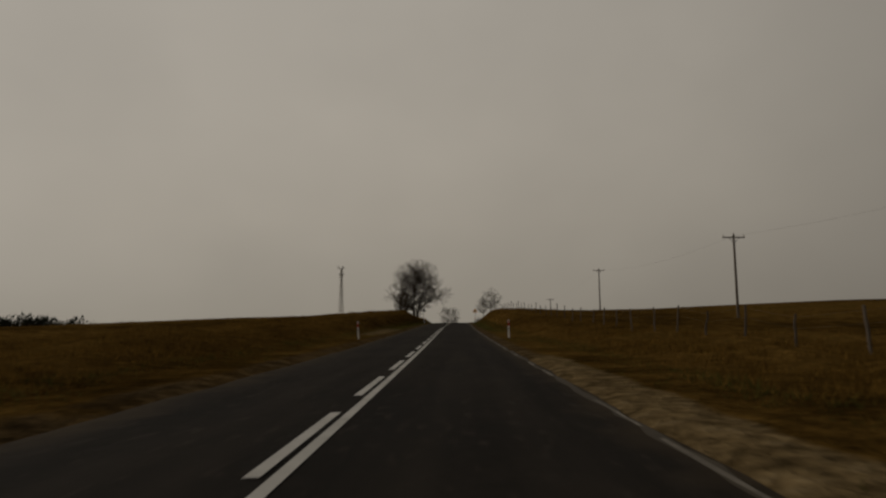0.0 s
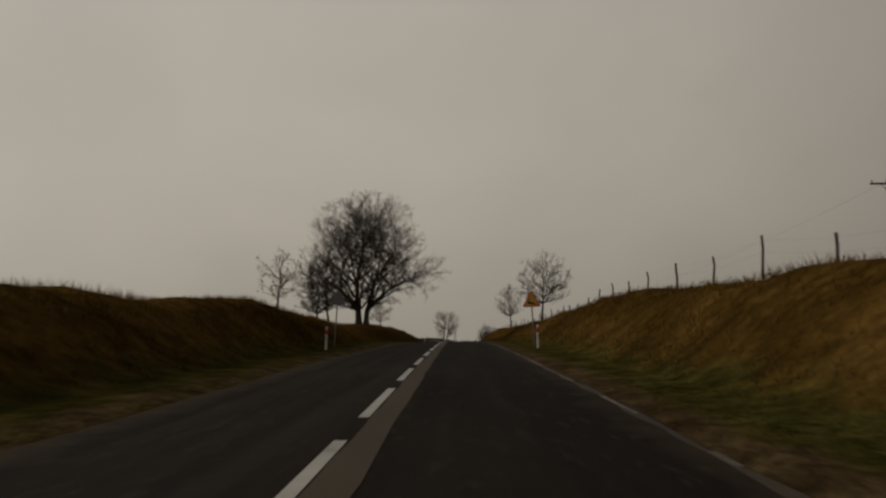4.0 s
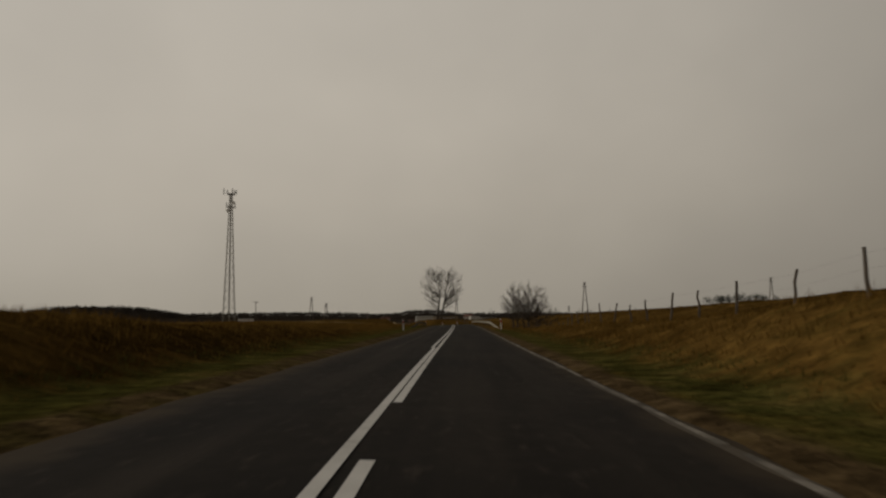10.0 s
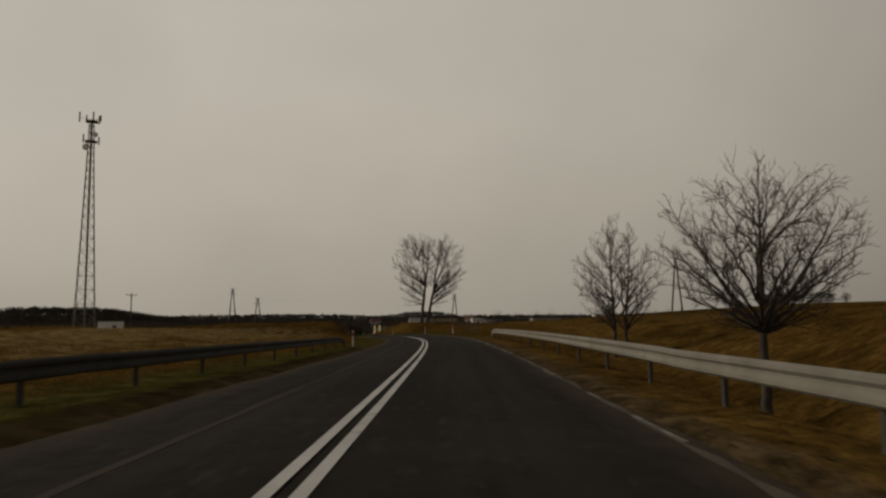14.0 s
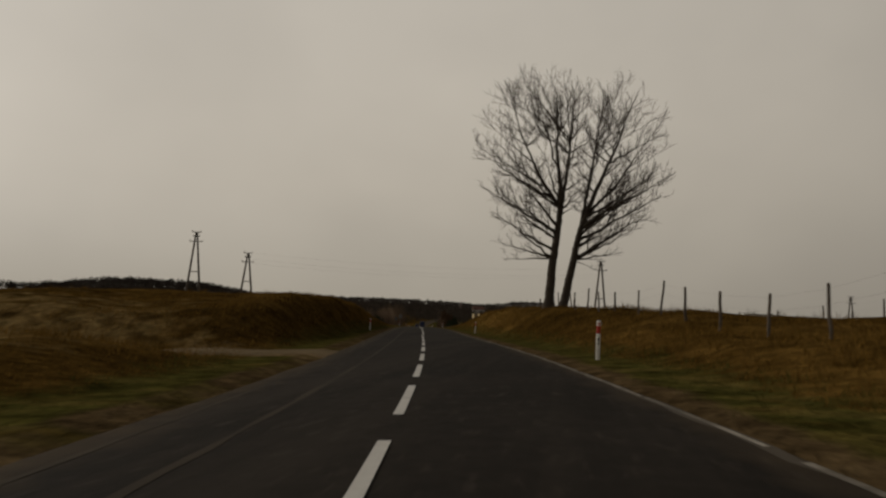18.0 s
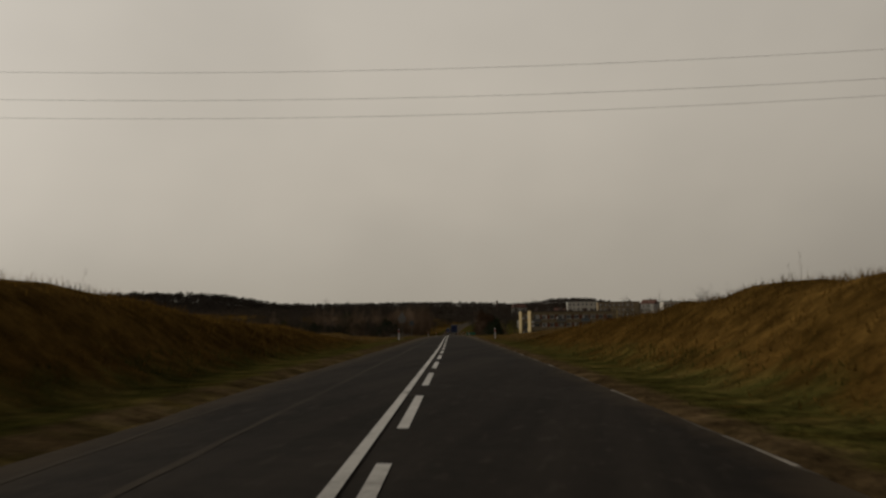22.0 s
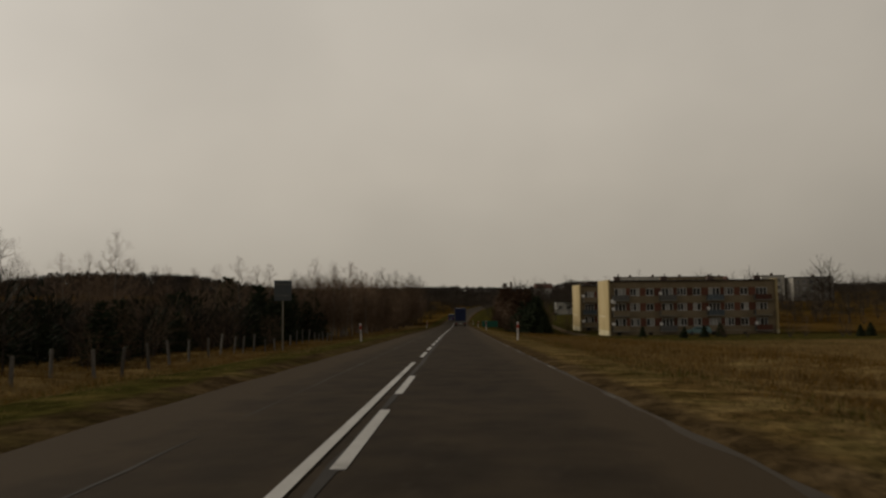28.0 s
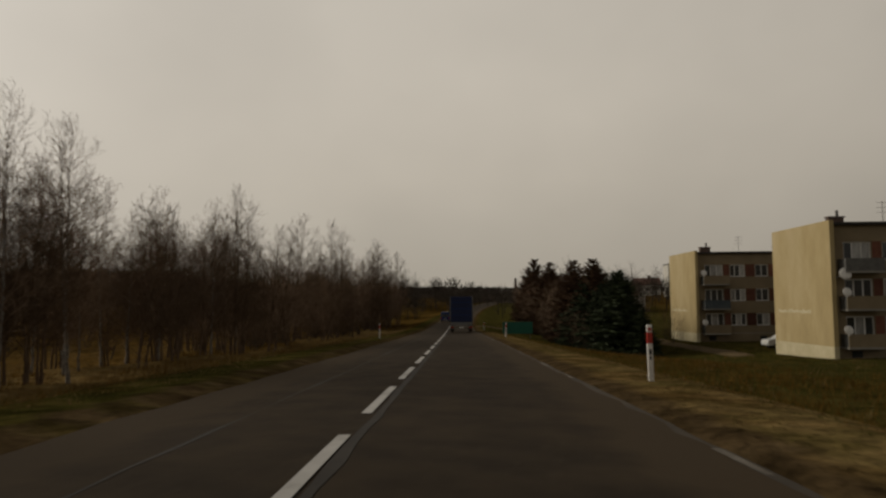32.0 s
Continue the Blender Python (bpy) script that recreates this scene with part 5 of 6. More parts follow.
def apartment_house(m, length, depth, label, seed, floors=3, base=1.1, wall_m=None, gable_m=None, group="apartment houses"):
    """Storeys over a plinth; balconies, windows, flat roof with chimneys. The long front faces -y, x runs along it."""
    rng = random.Random(seed)
    t = empty("apartment_house", m, label, "apartment building", group)
    wm, gm = wall_m or M_PLASTER, gable_m or M_GABLE
    fh = 2.8
    H = base + floors * fh + 0.7
    holes, store, slots = [], {}, []
    bay = 2.9
    n = int((length - 1.0) / bay)
    for f in range(floors):
        for k in range(n):
            x, z = 0.9 + k * bay, base + f * fh
            if k % 3 == 0:  # balcony door and window
                slots.append((x, x + 2.1, z + 0.35, z + 2.25, 3, True))
            else:
                ww = 1.75 if k % 3 == 1 else 1.5
                slots.append((x, x + ww, z + 0.85, z + 2.25, 3 if k % 3 == 1 else 2, False))
            holes.append(slots[-1][:4])
    bm = B()
    wall(bm, length, H, holes)
    part("front_wall", bm, wm, t)
    bm = B()
    for (x0, y0), (x1, y1) in (((length, depth), (0, depth)),):
        bm.faces.new([bm.verts.new(p) for p in ((x0, y0, 0), (x1, y1, 0), (x1, y1, H), (x0, y0, H))])
    part("back_wall", bm, wm, t)
    for x0, x1, nm in ((-0.35, 0.0, "gable_wall"), (length, length + 0.35, "gable_wall")):
        bm = B()
        box(bm, x0, x1, -0.55, depth + 0.05, base, H + 0.35, 0.02)
        part(nm, bm, gm, t, "yellow plastered gable wall" if gm is M_GABLE else "")
        bm = B()
        box(bm, x0 - 0.02, x1 + 0.02, -0.57, depth + 0.07, -0.8, base, 0.02)
        part("plinth", bm, M_PLINTH, t)
    # ragged band of patched plaster across the gable
    pts = [(depth * (0.30 + 0.62 * k / 14), 3.55 + rng.uniform(-0.05, 0.05), 3.80 + rng.uniform(-0.10, 0.12)) for k in range(15)]
    verts = [(x, y, z) for y, z0, z1 in pts for x, z in ((-0.356, z0), (-0.356, z1), (-0.34, z0), (-0.34, z1))]
    faces = [(4 * k + a, 4 * k + 4 + a, 4 * k + 4 + b, 4 * k + b) for k in range(14) for a, b in ((0, 1), (3, 2), (2, 0), (1, 3))]
    part("plaster_patch", (verts, faces + [(0, 1, 3, 2), (56, 58, 59, 57)]), M_PLINTH, t, "pale patched plaster band")
    for z, hh in ((base - 0.08, 0.08),):
        bm = B()
        box(bm, 0, length, -0.05, 0.0, z, z + hh)
        part("string_course", bm, M_CONCRETE, t)
    bm = B()
    box(bm, 0.001, length - 0.001, -0.4, depth + 0.4, H, H + 0.22, 0.02)
    part("roof", bm, M_ROOF, t)
    for k in range(n):
        bm = B()
        x = 1.2 + k * bay
        if k % 2 == 0:
            box(bm, x, x + 0.8, -0.012, 0.0, 0.25, 0.75)
            part("cellar_window", bm, M_GLASS, t)
        else:
            bm.free()
    for x0, x1, z0, z1, li, balc in slots:
        window_parts(t, x0, x1, z0, z1, 0.12, li, store)
    for i, (x0, x1, z0, z1, li, balc) in enumerate(slots):
        if (i + 1) % n:  # red-brown infill between the openings of one storey
            bm = B()
            box(bm, x1 + 0.05, slots[i + 1][0] - 0.05, -0.02, 0.0, z1 - 1.4, z1)
            part("infill_panel", bm, M_BALC, t)
        if balc:
            bm = B()
            box(bm, x0 - 0.45, x1 + 0.35, -1.15, 0.0, z0 - 0.5, z0 - 0.35)
            b = part("balcony", bm, M_CONCRETE, t)
            bm = B()
            box(bm, x0 - 0.45, x1 + 0.35, -1.15, -1.09, z0 - 0.35, z0 + 0.6, 0.01)
            part("front_panel", bm, rng.choice((M_BALC, M_PLASTER, M_BALCB, M_PLASTER, M_DARKSTEEL)), b)
            for x in (x0 - 0.45, x1 + 0.31):
                bm = B()
                box(bm, x, x + 0.04, -1.09, 0.0, z0 - 0.35, z0 + 0.58)
                part("side_panel", bm, M_DARKSTEEL, b)
            if rng.random() < 0.45:
                bm = B()
                bmesh.ops.create_uvsphere(bm, u_segments=14, v_segments=8, radius=0.34, matrix=Matrix.Translation((x0 - 0.5, -1.3, z0 + 0.9)) @ Matrix.Rotation(radians(75), 4, "X") @ Matrix.Diagonal((1, 1, 0.22, 1)))
                rod(bm, (x0 - 0.5, -1.3, z0 + 0.9), (x0 - 0.42, -1.1, z0 + 0.4), 0.025, n=5)
                part("satellite_dish", bm, M_POST, t, "white satellite dish")
    for k in range(max(2, int(length / 7))):
        x = 2.2 + k * (length - 4) / max(1, int(length / 7) - 1)
        bm = B()
        box(bm, x - 0.6, x + 0.6, depth * 0.35, depth * 0.35 + 0.55, H + 0.2, H + 0.95, 0.02)
        box(bm, x - 0.68, x + 0.68, depth * 0.35 - 0.08, depth * 0.35 + 0.63, H + 0.95, H + 1.05)
        c = part("chimney", bm, M_BRICK, t)
        bm = B()
        rod(bm, (x + 0.2, depth * 0.35 + 0.3, H + 1.0), (x + 0.2, depth * 0.35 + 0.3, H + 1.55), 0.12, n=8)
        part("flue", bm, M_DARKSTEEL, c)
    bm = B()
    ax = length * 0.22
    rod(bm, (ax, depth * 0.5, H), (ax, depth * 0.5, H + 2.4), 0.025, n=5)
    for z in (1.5, 1.9, 2.3):
        rod(bm, (ax - 0.5, depth * 0.5, H + z), (ax + 0.5, depth * 0.5, H + z), 0.015, n=4)
    part("aerial", bm, M_DARKSTEEL, t)
    return t


near_house = apartment_house(stand(841.8, 29.4, -0.2), 30.5, 9.6, "three-storey apartment house with yellow gable and balconies", 3)
apartment_house(stand(872.0, 29.0, -0.1), 30.5, 9.6, "three-storey apartment house behind its twin, with yellow gable", 4)


bm = B()
bmesh.ops.create_uvsphere(bm, u_segments=18, v_segments=10, radius=0.45, matrix=Matrix.Translation((0.45, -1.05, 6.5)) @ Matrix.Rotation(radians(75), 4, "X") @ Matrix.Diagonal((1, 1, 0.2, 1)))
rod(bm, (0.45, -1.0, 6.5), (0.2, -0.05, 6.2), 0.03, n=6)
rod(bm, (0.45, -1.05, 6.2), (0.45, -1.5, 6.35), 0.015, n=5)
part("satellite_dish", bm, M_POST, near_house, "large white satellite dish")


def plain_block(m, length, depth, floors, label, seed, wm=None, pitched=False):
    """A farther block: storeys of windows, parapet roof, chimneys."""
    rng = random.Random(seed)
    t = empty("apartment_block", m, label, "apartment building", "far blocks")
    fh, base = 2.8, 0.8
    H = base + floors * fh + 0.5
    holes = []
    n = int((length - 0.8) / 2.6)
    for f in range(floors):
        for k in range(n):
            x, z = 0.8 + k * 2.6, base + f * fh + 0.85
            holes.append((x, x + 1.5, z, z + 1.4))
    bm = B()
    wall(bm, length, H, holes)
    for p in (((length, depth), (0, depth)), ((0, depth), (0, 0)), ((length, 0), (length, depth))):
        (x0, y0), (x1, y1) = p
        bm.faces.new([bm.verts.new(q) for q in ((x0, y0, -1), (x1, y1, -1), (x1, y1, H), (x0, y0, H))])
    part("wall", bm, wm or M_WHITEWALL, t)
    store = {}
    for o in holes:
        window_parts(t, *o, 0.12, 2, store)
    bm = B()
    if pitched:
        a = [bm.verts.new(v) for v in ((-0.4, -0.5, H), (length + 0.4, -0.5, H), (length + 0.4, depth / 2, H + depth * 0.4), (-0.4, depth / 2, H + depth * 0.4), (-0.4, depth + 0.5, H), (length + 0.4, depth + 0.5, H))]
        for f in ((0, 1, 2, 3), (3, 2, 5, 4), (0, 3, 4), (1, 5, 2)):
            bm.faces.new([a[i] for i in f])
    else:
        box(bm, -0.2, length + 0.2, -0.3, depth + 0.3, H, H + 0.25, 0.02)
    part("roof", bm, M_TILE if pitched else M_ROOF, t)
    for k in range(max(1, int(length / 9))):
        x = length * (k + 0.6) / max(1, int(length / 9))
        bm = B()
        box(bm, x - 0.5, x + 0.5, depth * 0.4, depth * 0.4 + 0.5, H + 0.1, H + (depth * 0.4 + 0.9 if pitched else 1.2), 0.02)
        part("chimney", bm, M_BRICK, t)
    return t


plain_block(stand(992.0, 164.5, -0.4), 24, 10, 3, "pale grey three-storey apartment block on the far rise", 1, M_CONCRETE)
plain_block(stand(1005.0, 127.0, -0.6), 15, 10, 3, "pale grey apartment block on the rise", 2, M_CONCRETE)
plain_block(stand(1012.0, 117.0, 0.3), 9, 10, 3, "pale stepped apartment block on the rise", 3)
plain_block(stand(1027.0, 82.0, 0.5), 24, 11, 3, "grey apartment block with a tall chimney on the rise", 4, M_PLASTER)
plain_block(stand(1046.0, 65.0, 1.2), 20, 10, 3, "white apartment block on the far rise", 5)
plain_block(stand(1040.0, 230.0), 26, 10, 3, "pale apartment block at the edge of the village", 6)
plain_block(stand(1077.0, 58.0), 9, 7, 1, "white house with a red-brown pitched roof", 7, None, True)
plain_block(stand(962.0, 33.0), 10, 6, 1, "long low white outbuilding beside the gardens", 8)
for s, u, k in ((1180, 25, 11), (1140, 120, 13)):
    plain_block(stand(s, u, 0, (k * 37) % 60 - 30), 10, 8, 1 + k % 2, "small village house with a pitched roof among trees", k, M_WHITEWALL if k % 3 else M_PLASTER, True)
bm = B()
rod(bm, (0, 0, -2), (0, 0, 19), 1.4, 1.0, 14)
stack = part("chimney", bm, M_BRICK, None)
stack.location = (-138.8, 1444, float(ground_xy(np.array([-138.8]), np.array([1444.0]))[0]))
tagged(stack, "slender dark brick chimney stack beyond the village", "chimney")


# ---- vehicles ----
def wheel(parent, x, y, r, w=0.28):
    bm = B()
    rod(bm, (x - w / 2, y, r), (x + w / 2, y, r), r, n=20)
    ty = part("tyre", bm, M_TYRE, parent)
    bm = B()
    rod(bm, (x - w / 2 - 0.01, y, r), (x + w / 2 + 0.01, y, r), r * 0.55, n=14)
    part("rim", bm, M_DARKSTEEL, ty)


def lorry(m):
    """Box lorry with a blue tarpaulin body; its rear faces -y."""
    t = empty("lorry", m, "lorry with a blue tarpaulin body driving ahead in the lane", "truck")
    bm = B()
    box(bm, -1.25, 1.25, 0.0, 9.2, 1.15, 3.95, 0.05)
    part("cargo_body", bm, M_BLUEPAINT, t, "blue tarpaulin body")
    for x in (-1.22, 1.22):
        bm = B()
        box(bm, x - 0.05, x + 0.05, -0.03, 0.0, 1.15, 3.95, 0.01)
        part("corner_post", bm, M_DARKSTEEL, t)
    for z in (1.9, 2.6, 3.3):
        bm = B()
        box(bm, -1.2, 1.2, -0.02, 0.0, z, z + 0.05)
        part("strap", bm, M_CARBLUE, t)
    bm = B()
    box(bm, -1.2, 1.2, 0.0, 9.6, 0.85, 1.15, 0.03)
    part("chassis", bm, M_DARKSTEEL, t)
    bm = B()
    box(bm, -1.22, 1.22, -0.12, -0.02, 0.45, 0.72, 0.02)
    part("rear_bumper", bm, M_STEEL, t)
    bm = B()
    box(bm, -1.15, 1.15, -0.03, 0.0, 0.78, 1.12, 0.01)
    part("tail_board", bm, M_SIGNBACK, t)
    for x in (-1.0, 1.0):
        bm = B()
        box(bm, x - 0.18, x + 0.18, -0.15, -0.12, 0.52, 0.66, 0.01)
        part("tail_lamp", bm, M_LAMP, t)
    bm = B()
    box(bm, -0.26, 0.26, -0.145, -0.122, 0.5, 0.61)
    part("number_plate", bm, M_POST, t)
    bm = B()
    box(bm, -1.2, 1.2, 9.5, 11.6, 0.6, 3.1, 0.12)
    part("cab", bm, M_CARBLUE, t)
    for x in (-1.35, 1.35):
        bm = B()
        box(bm, x - 0.1, x + 0.1, 11.2, 11.35, 1.9, 2.5, 0.03)
        part("mirror", bm, M_BLACK, t)
    for y in (1.4, 2.7, 10.6):
        for x in (-1.0, 1.0):
            wheel(t, x, y, 0.5, 0.32)
    for x in (-1.0, 1.0):
        bm = B()
        box(bm, x - 0.2, x + 0.2, 0.55, 0.58, 0.25, 0.85)
        part("mud_flap", bm, M_BLACK, t)
    return t


def car(name, m, body, label, van=False):
    t = empty(name, m, label, "van" if van else "car")
    h = 1.95 if van else 1.45
    L = 4.6 if van else 4.2
    prof = [(0.0, 0.35), (0.0, 0.95), (0.12, 1.0), (0.35 if not van else 0.1, h - 0.05), (0.6 if not van else 0.25, h), (L * 0.62, h), (L * 0.78, 1.0), (L - 0.1, 0.85), (L, 0.6), (L - 0.05, 0.35)]
    bm = B()
    a = [bm.verts.new((-0.86 + (0.1 if z > 1.05 else 0), y, z)) for y, z in prof]
    b = [bm.verts.new((0.86 - (0.1 if z > 1.05 else 0), y, z)) for y, z in prof]
    bm.faces.new(a)
    bm.faces.new(b[::-1])
    for k in range(len(prof)):
        j = (k + 1) % len(prof)
        bm.faces.new((a[k], b[k], b[j], a[j]))
    bmesh.ops.recalc_face_normals(bm, faces=bm.faces)
    bmesh.ops.bevel(bm, geom=list(bm.edges), offset=0.04, segments=2, affect="EDGES")
    part("body", bm, body, t)
    bm = B()
    y0 = 0.16 if not van else 0.06
    vs = [bm.verts.new(v) for v in ((-0.68, y0 - 0.06, 1.04), (0.68, y0 - 0.06, 1.04), (0.62, y0 + 0.13, h - 0.12), (-0.62, y0 + 0.13, h - 0.12))]
    bm.faces.new(vs)
    bmesh.ops.solidify(bm, geom=list(bm.faces), thickness=0.03)
    part("rear_window", bm, M_GLASS, t)
    for x in (-0.87, 0.87):
        bm = B()
        box(bm, x - 0.015 - 0.05 * (x > 0) + 0.05 * (x < 0), x + 0.015 - 0.05 * (x > 0) + 0.05 * (x < 0), 0.7, L * 0.66, 1.04, h - 0.16, 0.01)
        part("side_window", bm, M_GLASS, t)
    for x in (-0.72, 0.72):
        bm = B()
        box(bm, x - 0.1, x + 0.1, -0.03, 0.02, 0.68, 0.95, 0.015)
        part("tail_lamp", bm, M_LAMP, t)
    bm = B()
    box(bm, -0.26, 0.26, -0.035, 0.0, 0.55, 0.66)
    part("number_plate", bm, M_POST, t)
    for y in (0.8, L - 0.85):
        for x in (-0.78, 0.78):
            wheel(t, x, y, 0.31, 0.2)
    return t


def on_deck(s, u, turn=0.0):
    return Matrix.LocRotScale(deck(s, u, 0.02 - 0.018 * abs(u)), Euler((0, 0, float(np.interp(s, SS, RH)) + radians(turn))), None)


lorry(on_deck(868, 1.75))
car("van", on_deck(930, -1.6), M_CARBLUE, "blue van in the opposite lane beyond the lorry", True)
car("car", stand(857.5, 34.7, 0.02, 90), M_CARWHITE, "white car parked on the gravel between the apartment houses")
car("car", stand(836, 46, 0.02, 80), M_CARTEAL, "pale teal car parked before the apartment house")
# gas meter cabinet against the plinth of the near gable
bm = B()
box(bm, -0.02, 0.24, -0.32, 0.32, -0.15, 0.95, 0.015)
cabinet = empty("gas_cabinet", stand(847.2, 29.15), "small yellow gas meter cabinet against a gable", "cabinet")
part("body", bm, M_YELLOW, cabinet)
bm = B()
box(bm, -0.04, -0.015, -0.28, 0.28, 0.05, 0.90, 0.01)
part("door", bm, M_YELLOW, cabinet)
bm = B()
box(bm, -0.06, -0.035, 0.16, 0.20, 0.42, 0.56, 0.004)
part("handle", bm, M_BLACK, cabinet)


# ---- woods, bushes and conifers ----
def conifer(name, m, h, r, seed, label, needle=None, tiers=22, group=""):
    """Trunk with drooping boughs of small needle sprays."""
    rng = random.Random(seed)
    t = empty(name, m, label, "tree", group)
    part("trunk", tubes([(Vector((0, 0, -0.3)), Vector((0, 0, h * 0.97)), 0.03 * h ** 0.6 + 0.03, 0.012, 0)], 7), M_BARK, t)
    verts, faces = [], []
    for k in range(tiers):
        f = (k + 0.5 * rng.random()) / tiers
        z, rr = h * (0.04 + 0.94 * f), r * (1 - f) ** 0.75 + 0.22
        for j in range(int(12 + 12 * (1 - f))):
            a = rng.uniform(0, 2 * math.pi)
            L = rr * rng.uniform(0.65, 1.15)
            d = Vector((math.cos(a), math.sin(a), rng.uniform(-0.4, 0.15) + 0.7 * f))
            side = Vector((-math.sin(a), math.cos(a), 0))
            for i in range(7):
                c = Vector((0, 0, z)) + d * L * (i + 0.7) / 7
                for sgn in (-1, 1):
                    o = len(verts)
                    tip = c + (d * 0.5 + side * sgn * 0.8 + Vector((0, 0, rng.uniform(-0.4, 0.25)))).normalized() * (L * rng.uniform(0.16, 0.36) + 0.08)
                    up = Vector((rng.uniform(-1, 1), rng.uniform(-1, 1), 1)) * (0.022 * rr + 0.035)
                    verts += [c - up, tip, c + up]
                    faces.append((o, o + 1, o + 2))
    part("crown", (verts, faces), needle or M_NEEDLE, t)
    return t


def scatter(source, places, seed, jitter=0.25, size=None):
    rng = random.Random(seed)
    for s, u in places:
        k = rng.uniform(1 - jitter, 1 + jitter) * (size(s) if size else 1.0)
        m = stand(s, u, 0, rng.uniform(0, 360)) @ pose(0, 0, 0, rng.gauss(0, 2), rng.gauss(0, 2), 0)
        c = copy_thing(source, m)
        c.matrix_basis = m @ Matrix.Diagonal((k, k, k * rng.uniform(0.9, 1.12), 1))


rngw = random.Random(77)
# young birches along the verge, tall at first and lower towards the bend
birches = []
for k, (sd, h, w) in enumerate(((41, 10.2, 3.8), (42, 8.8, 4.2), (43, 6.6, 3.6))):
    lines = [([(0, 0, 0), (0.1, 0, h * 0.4), (0.05, 0.1, h * 0.86)], 0.008 * h, 0.015)] + ([([(0.3, 0.2, 0), (0.7, 0.3, h * 0.35), (1.0, 0.3, h * 0.70)], 0.075, 0.02)] if k else [])
    crown = [((0.2 * k, 0, h * 0.56), (w / 2, w / 2, h * 0.38), 100, 1), ((0.2 * k, 0, h * 0.84), (w * 0.34, w * 0.34, h * 0.17), 30, 1)]
    birches.append(free_tree("birch_tree", stand(838 + 9 * k, -14.5 - 2 * k), sd, lines, crown,
                   ("slender bare birch with a pale trunk in the roadside wood", "bushy two-stemmed bare birch in the roadside wood", "small bushy bare tree in the roadside wood")[k], bark=(M_BIRCH, M_TWIG_MID, M_TWIG_MID)[k], twig=(M_TWIG_RED, M_TWIG_MID, M_TWIG_RED)[k], group="roadside birches", sides=6,
                   limbs=50, clear=h * 0.10, rise=-0.02, slope=0.9, lift=0.10, dense=1.45, fork=(0.6, 0.55, 0.5), fine=0.0072, floor=0.07 * h, stout=0.4))
pl = [[], [], []]
for i in range(74):  # the tall front of the wood
    s = rngw.uniform(780, 832)
    pl[0 if i % 3 == 0 else 1].append((s, -rngw.uniform(11.5, 17.5) - (3.0 if s < 786 else 0)))
for i in range(60):  # lower growth on towards the village
    pl[2 if i % 3 else 1].append((rngw.uniform(832, 935), -rngw.uniform(10.5, 20)))
for i in range(24):
    pl[i % 2].append((rngw.uniform(735, 782), -rngw.uniform(20, 42)))
for b, p, k in zip(birches, pl, range(3)):
    scatter(b, p, 100 + k, 0.16, lambda s: 0.72 if s < 775 else (0.80 if s < 812 else (0.76 if s < 828 else (1.0 if s < 862 else 1.3))))
# bushy undergrowth
bushes = []
for k, sd in enumerate((51, 52)):
    bushes.append(free_tree("bush", stand(790 + 20 * k, -19.0), sd, [([(0.12 * math.cos(a), 0.12 * math.sin(a), 0), (0.5 * math.cos(a), 0.5 * math.sin(a), 1.1)], 0.03, 0.015) for a in (0, 1.3, 2.5, 3.8, 5.0)], [((0, 0, 1.5), (1.6 + 0.3 * k, 1.6, 1.5), 100, 1)],
                  "dense bare brown bush in the undergrowth", twig=M_TWIG_MID, group="undergrowth bushes", sides=5, category="bush", limbs=20, clear=0.15, rise=0.05, slope=0.8, lift=0.1, dense=0.75, fork=(0.5, 0.5, 0.5), fine=0.0085, floor=0.1))
pl = [[], []]
for i in range(230):
    s = rngw.uniform(718, 935)
    u = -rngw.uniform(12.5, 18) if i % 2 else -rngw.uniform(15, 60)
    if s < 790:
        u -= 1.5
    elif s < 832:
        u = u - 26 if u > -38 else u
    pl[i % 2].append((s, u))
scatter(bushes[0], pl[0], 200, 0.4)
scatter(bushes[1], pl[1], 201, 0.4)
# dark conifers in the young wood and by the apartment houses
spruce = conifer("spruce_tree", stand(861, 17.6), 8.6, 3.3, 61, "dense dark green spruce at the end of a tree row", tiers=30, group="spruces")
pine = conifer("pine_tree", stand(752, -19, 0, 0, 0.62), 5.8, 2.0, 62, "dark bushy pine at the edge of the wood", tiers=17, group="pines")
larch = conifer("larch_tree", stand(871, 16.8), 10.6, 3.4, 63, "russet-brown bushy tree in a row with spruces", M_LARCH, tiers=28, group="russet trees")
scatter(bushes[1], [(862, 15.0), (865, 14.3), (868, 14.6), (872, 13.6), (876, 13.2), (881, 12.6), (886, 12.8), (892, 12.4), (898, 12.2), (905, 12.0), (914, 12.0)], 305, 0.2, lambda s: 1.15)
scatter(bushes[0], [(812, 40), (814, 44), (811, 49), (815, 53), (812, 57), (816, 60)], 306, 0.25, lambda s: 0.8)
scatter(spruce, [(857.8, 18.8), (859.3, 19.6), (863.5, 16.2), (866, 18.4), (870, 15.6), (874, 17.5)], 300, 0.15, lambda s: 0.48 if s < 860 else 0.95)
scatter(spruce, [(812, 34), (815, 38), (818, 41.5), (809, 58), (812, 61), (822, 30.5)], 303, 0.2, lambda s: 0.22)
scatter(pine, [(811, -33)], 309, 0.02, lambda s: 1.78)
scatter(pine, [(rngw.uniform(717, 785), -rngw.uniform(14, 45)) for _ in range(42)] + [(735, -15), (740, -16.5), (746, -15.5), (760, -15), (766, -16), (757, -19)] + [(rngw.uniform(752, 786), -rngw.uniform(14.5, 34)) for _ in range(26)], 301, 0.25, lambda s: 0.55 if s < 752 else 0.72)
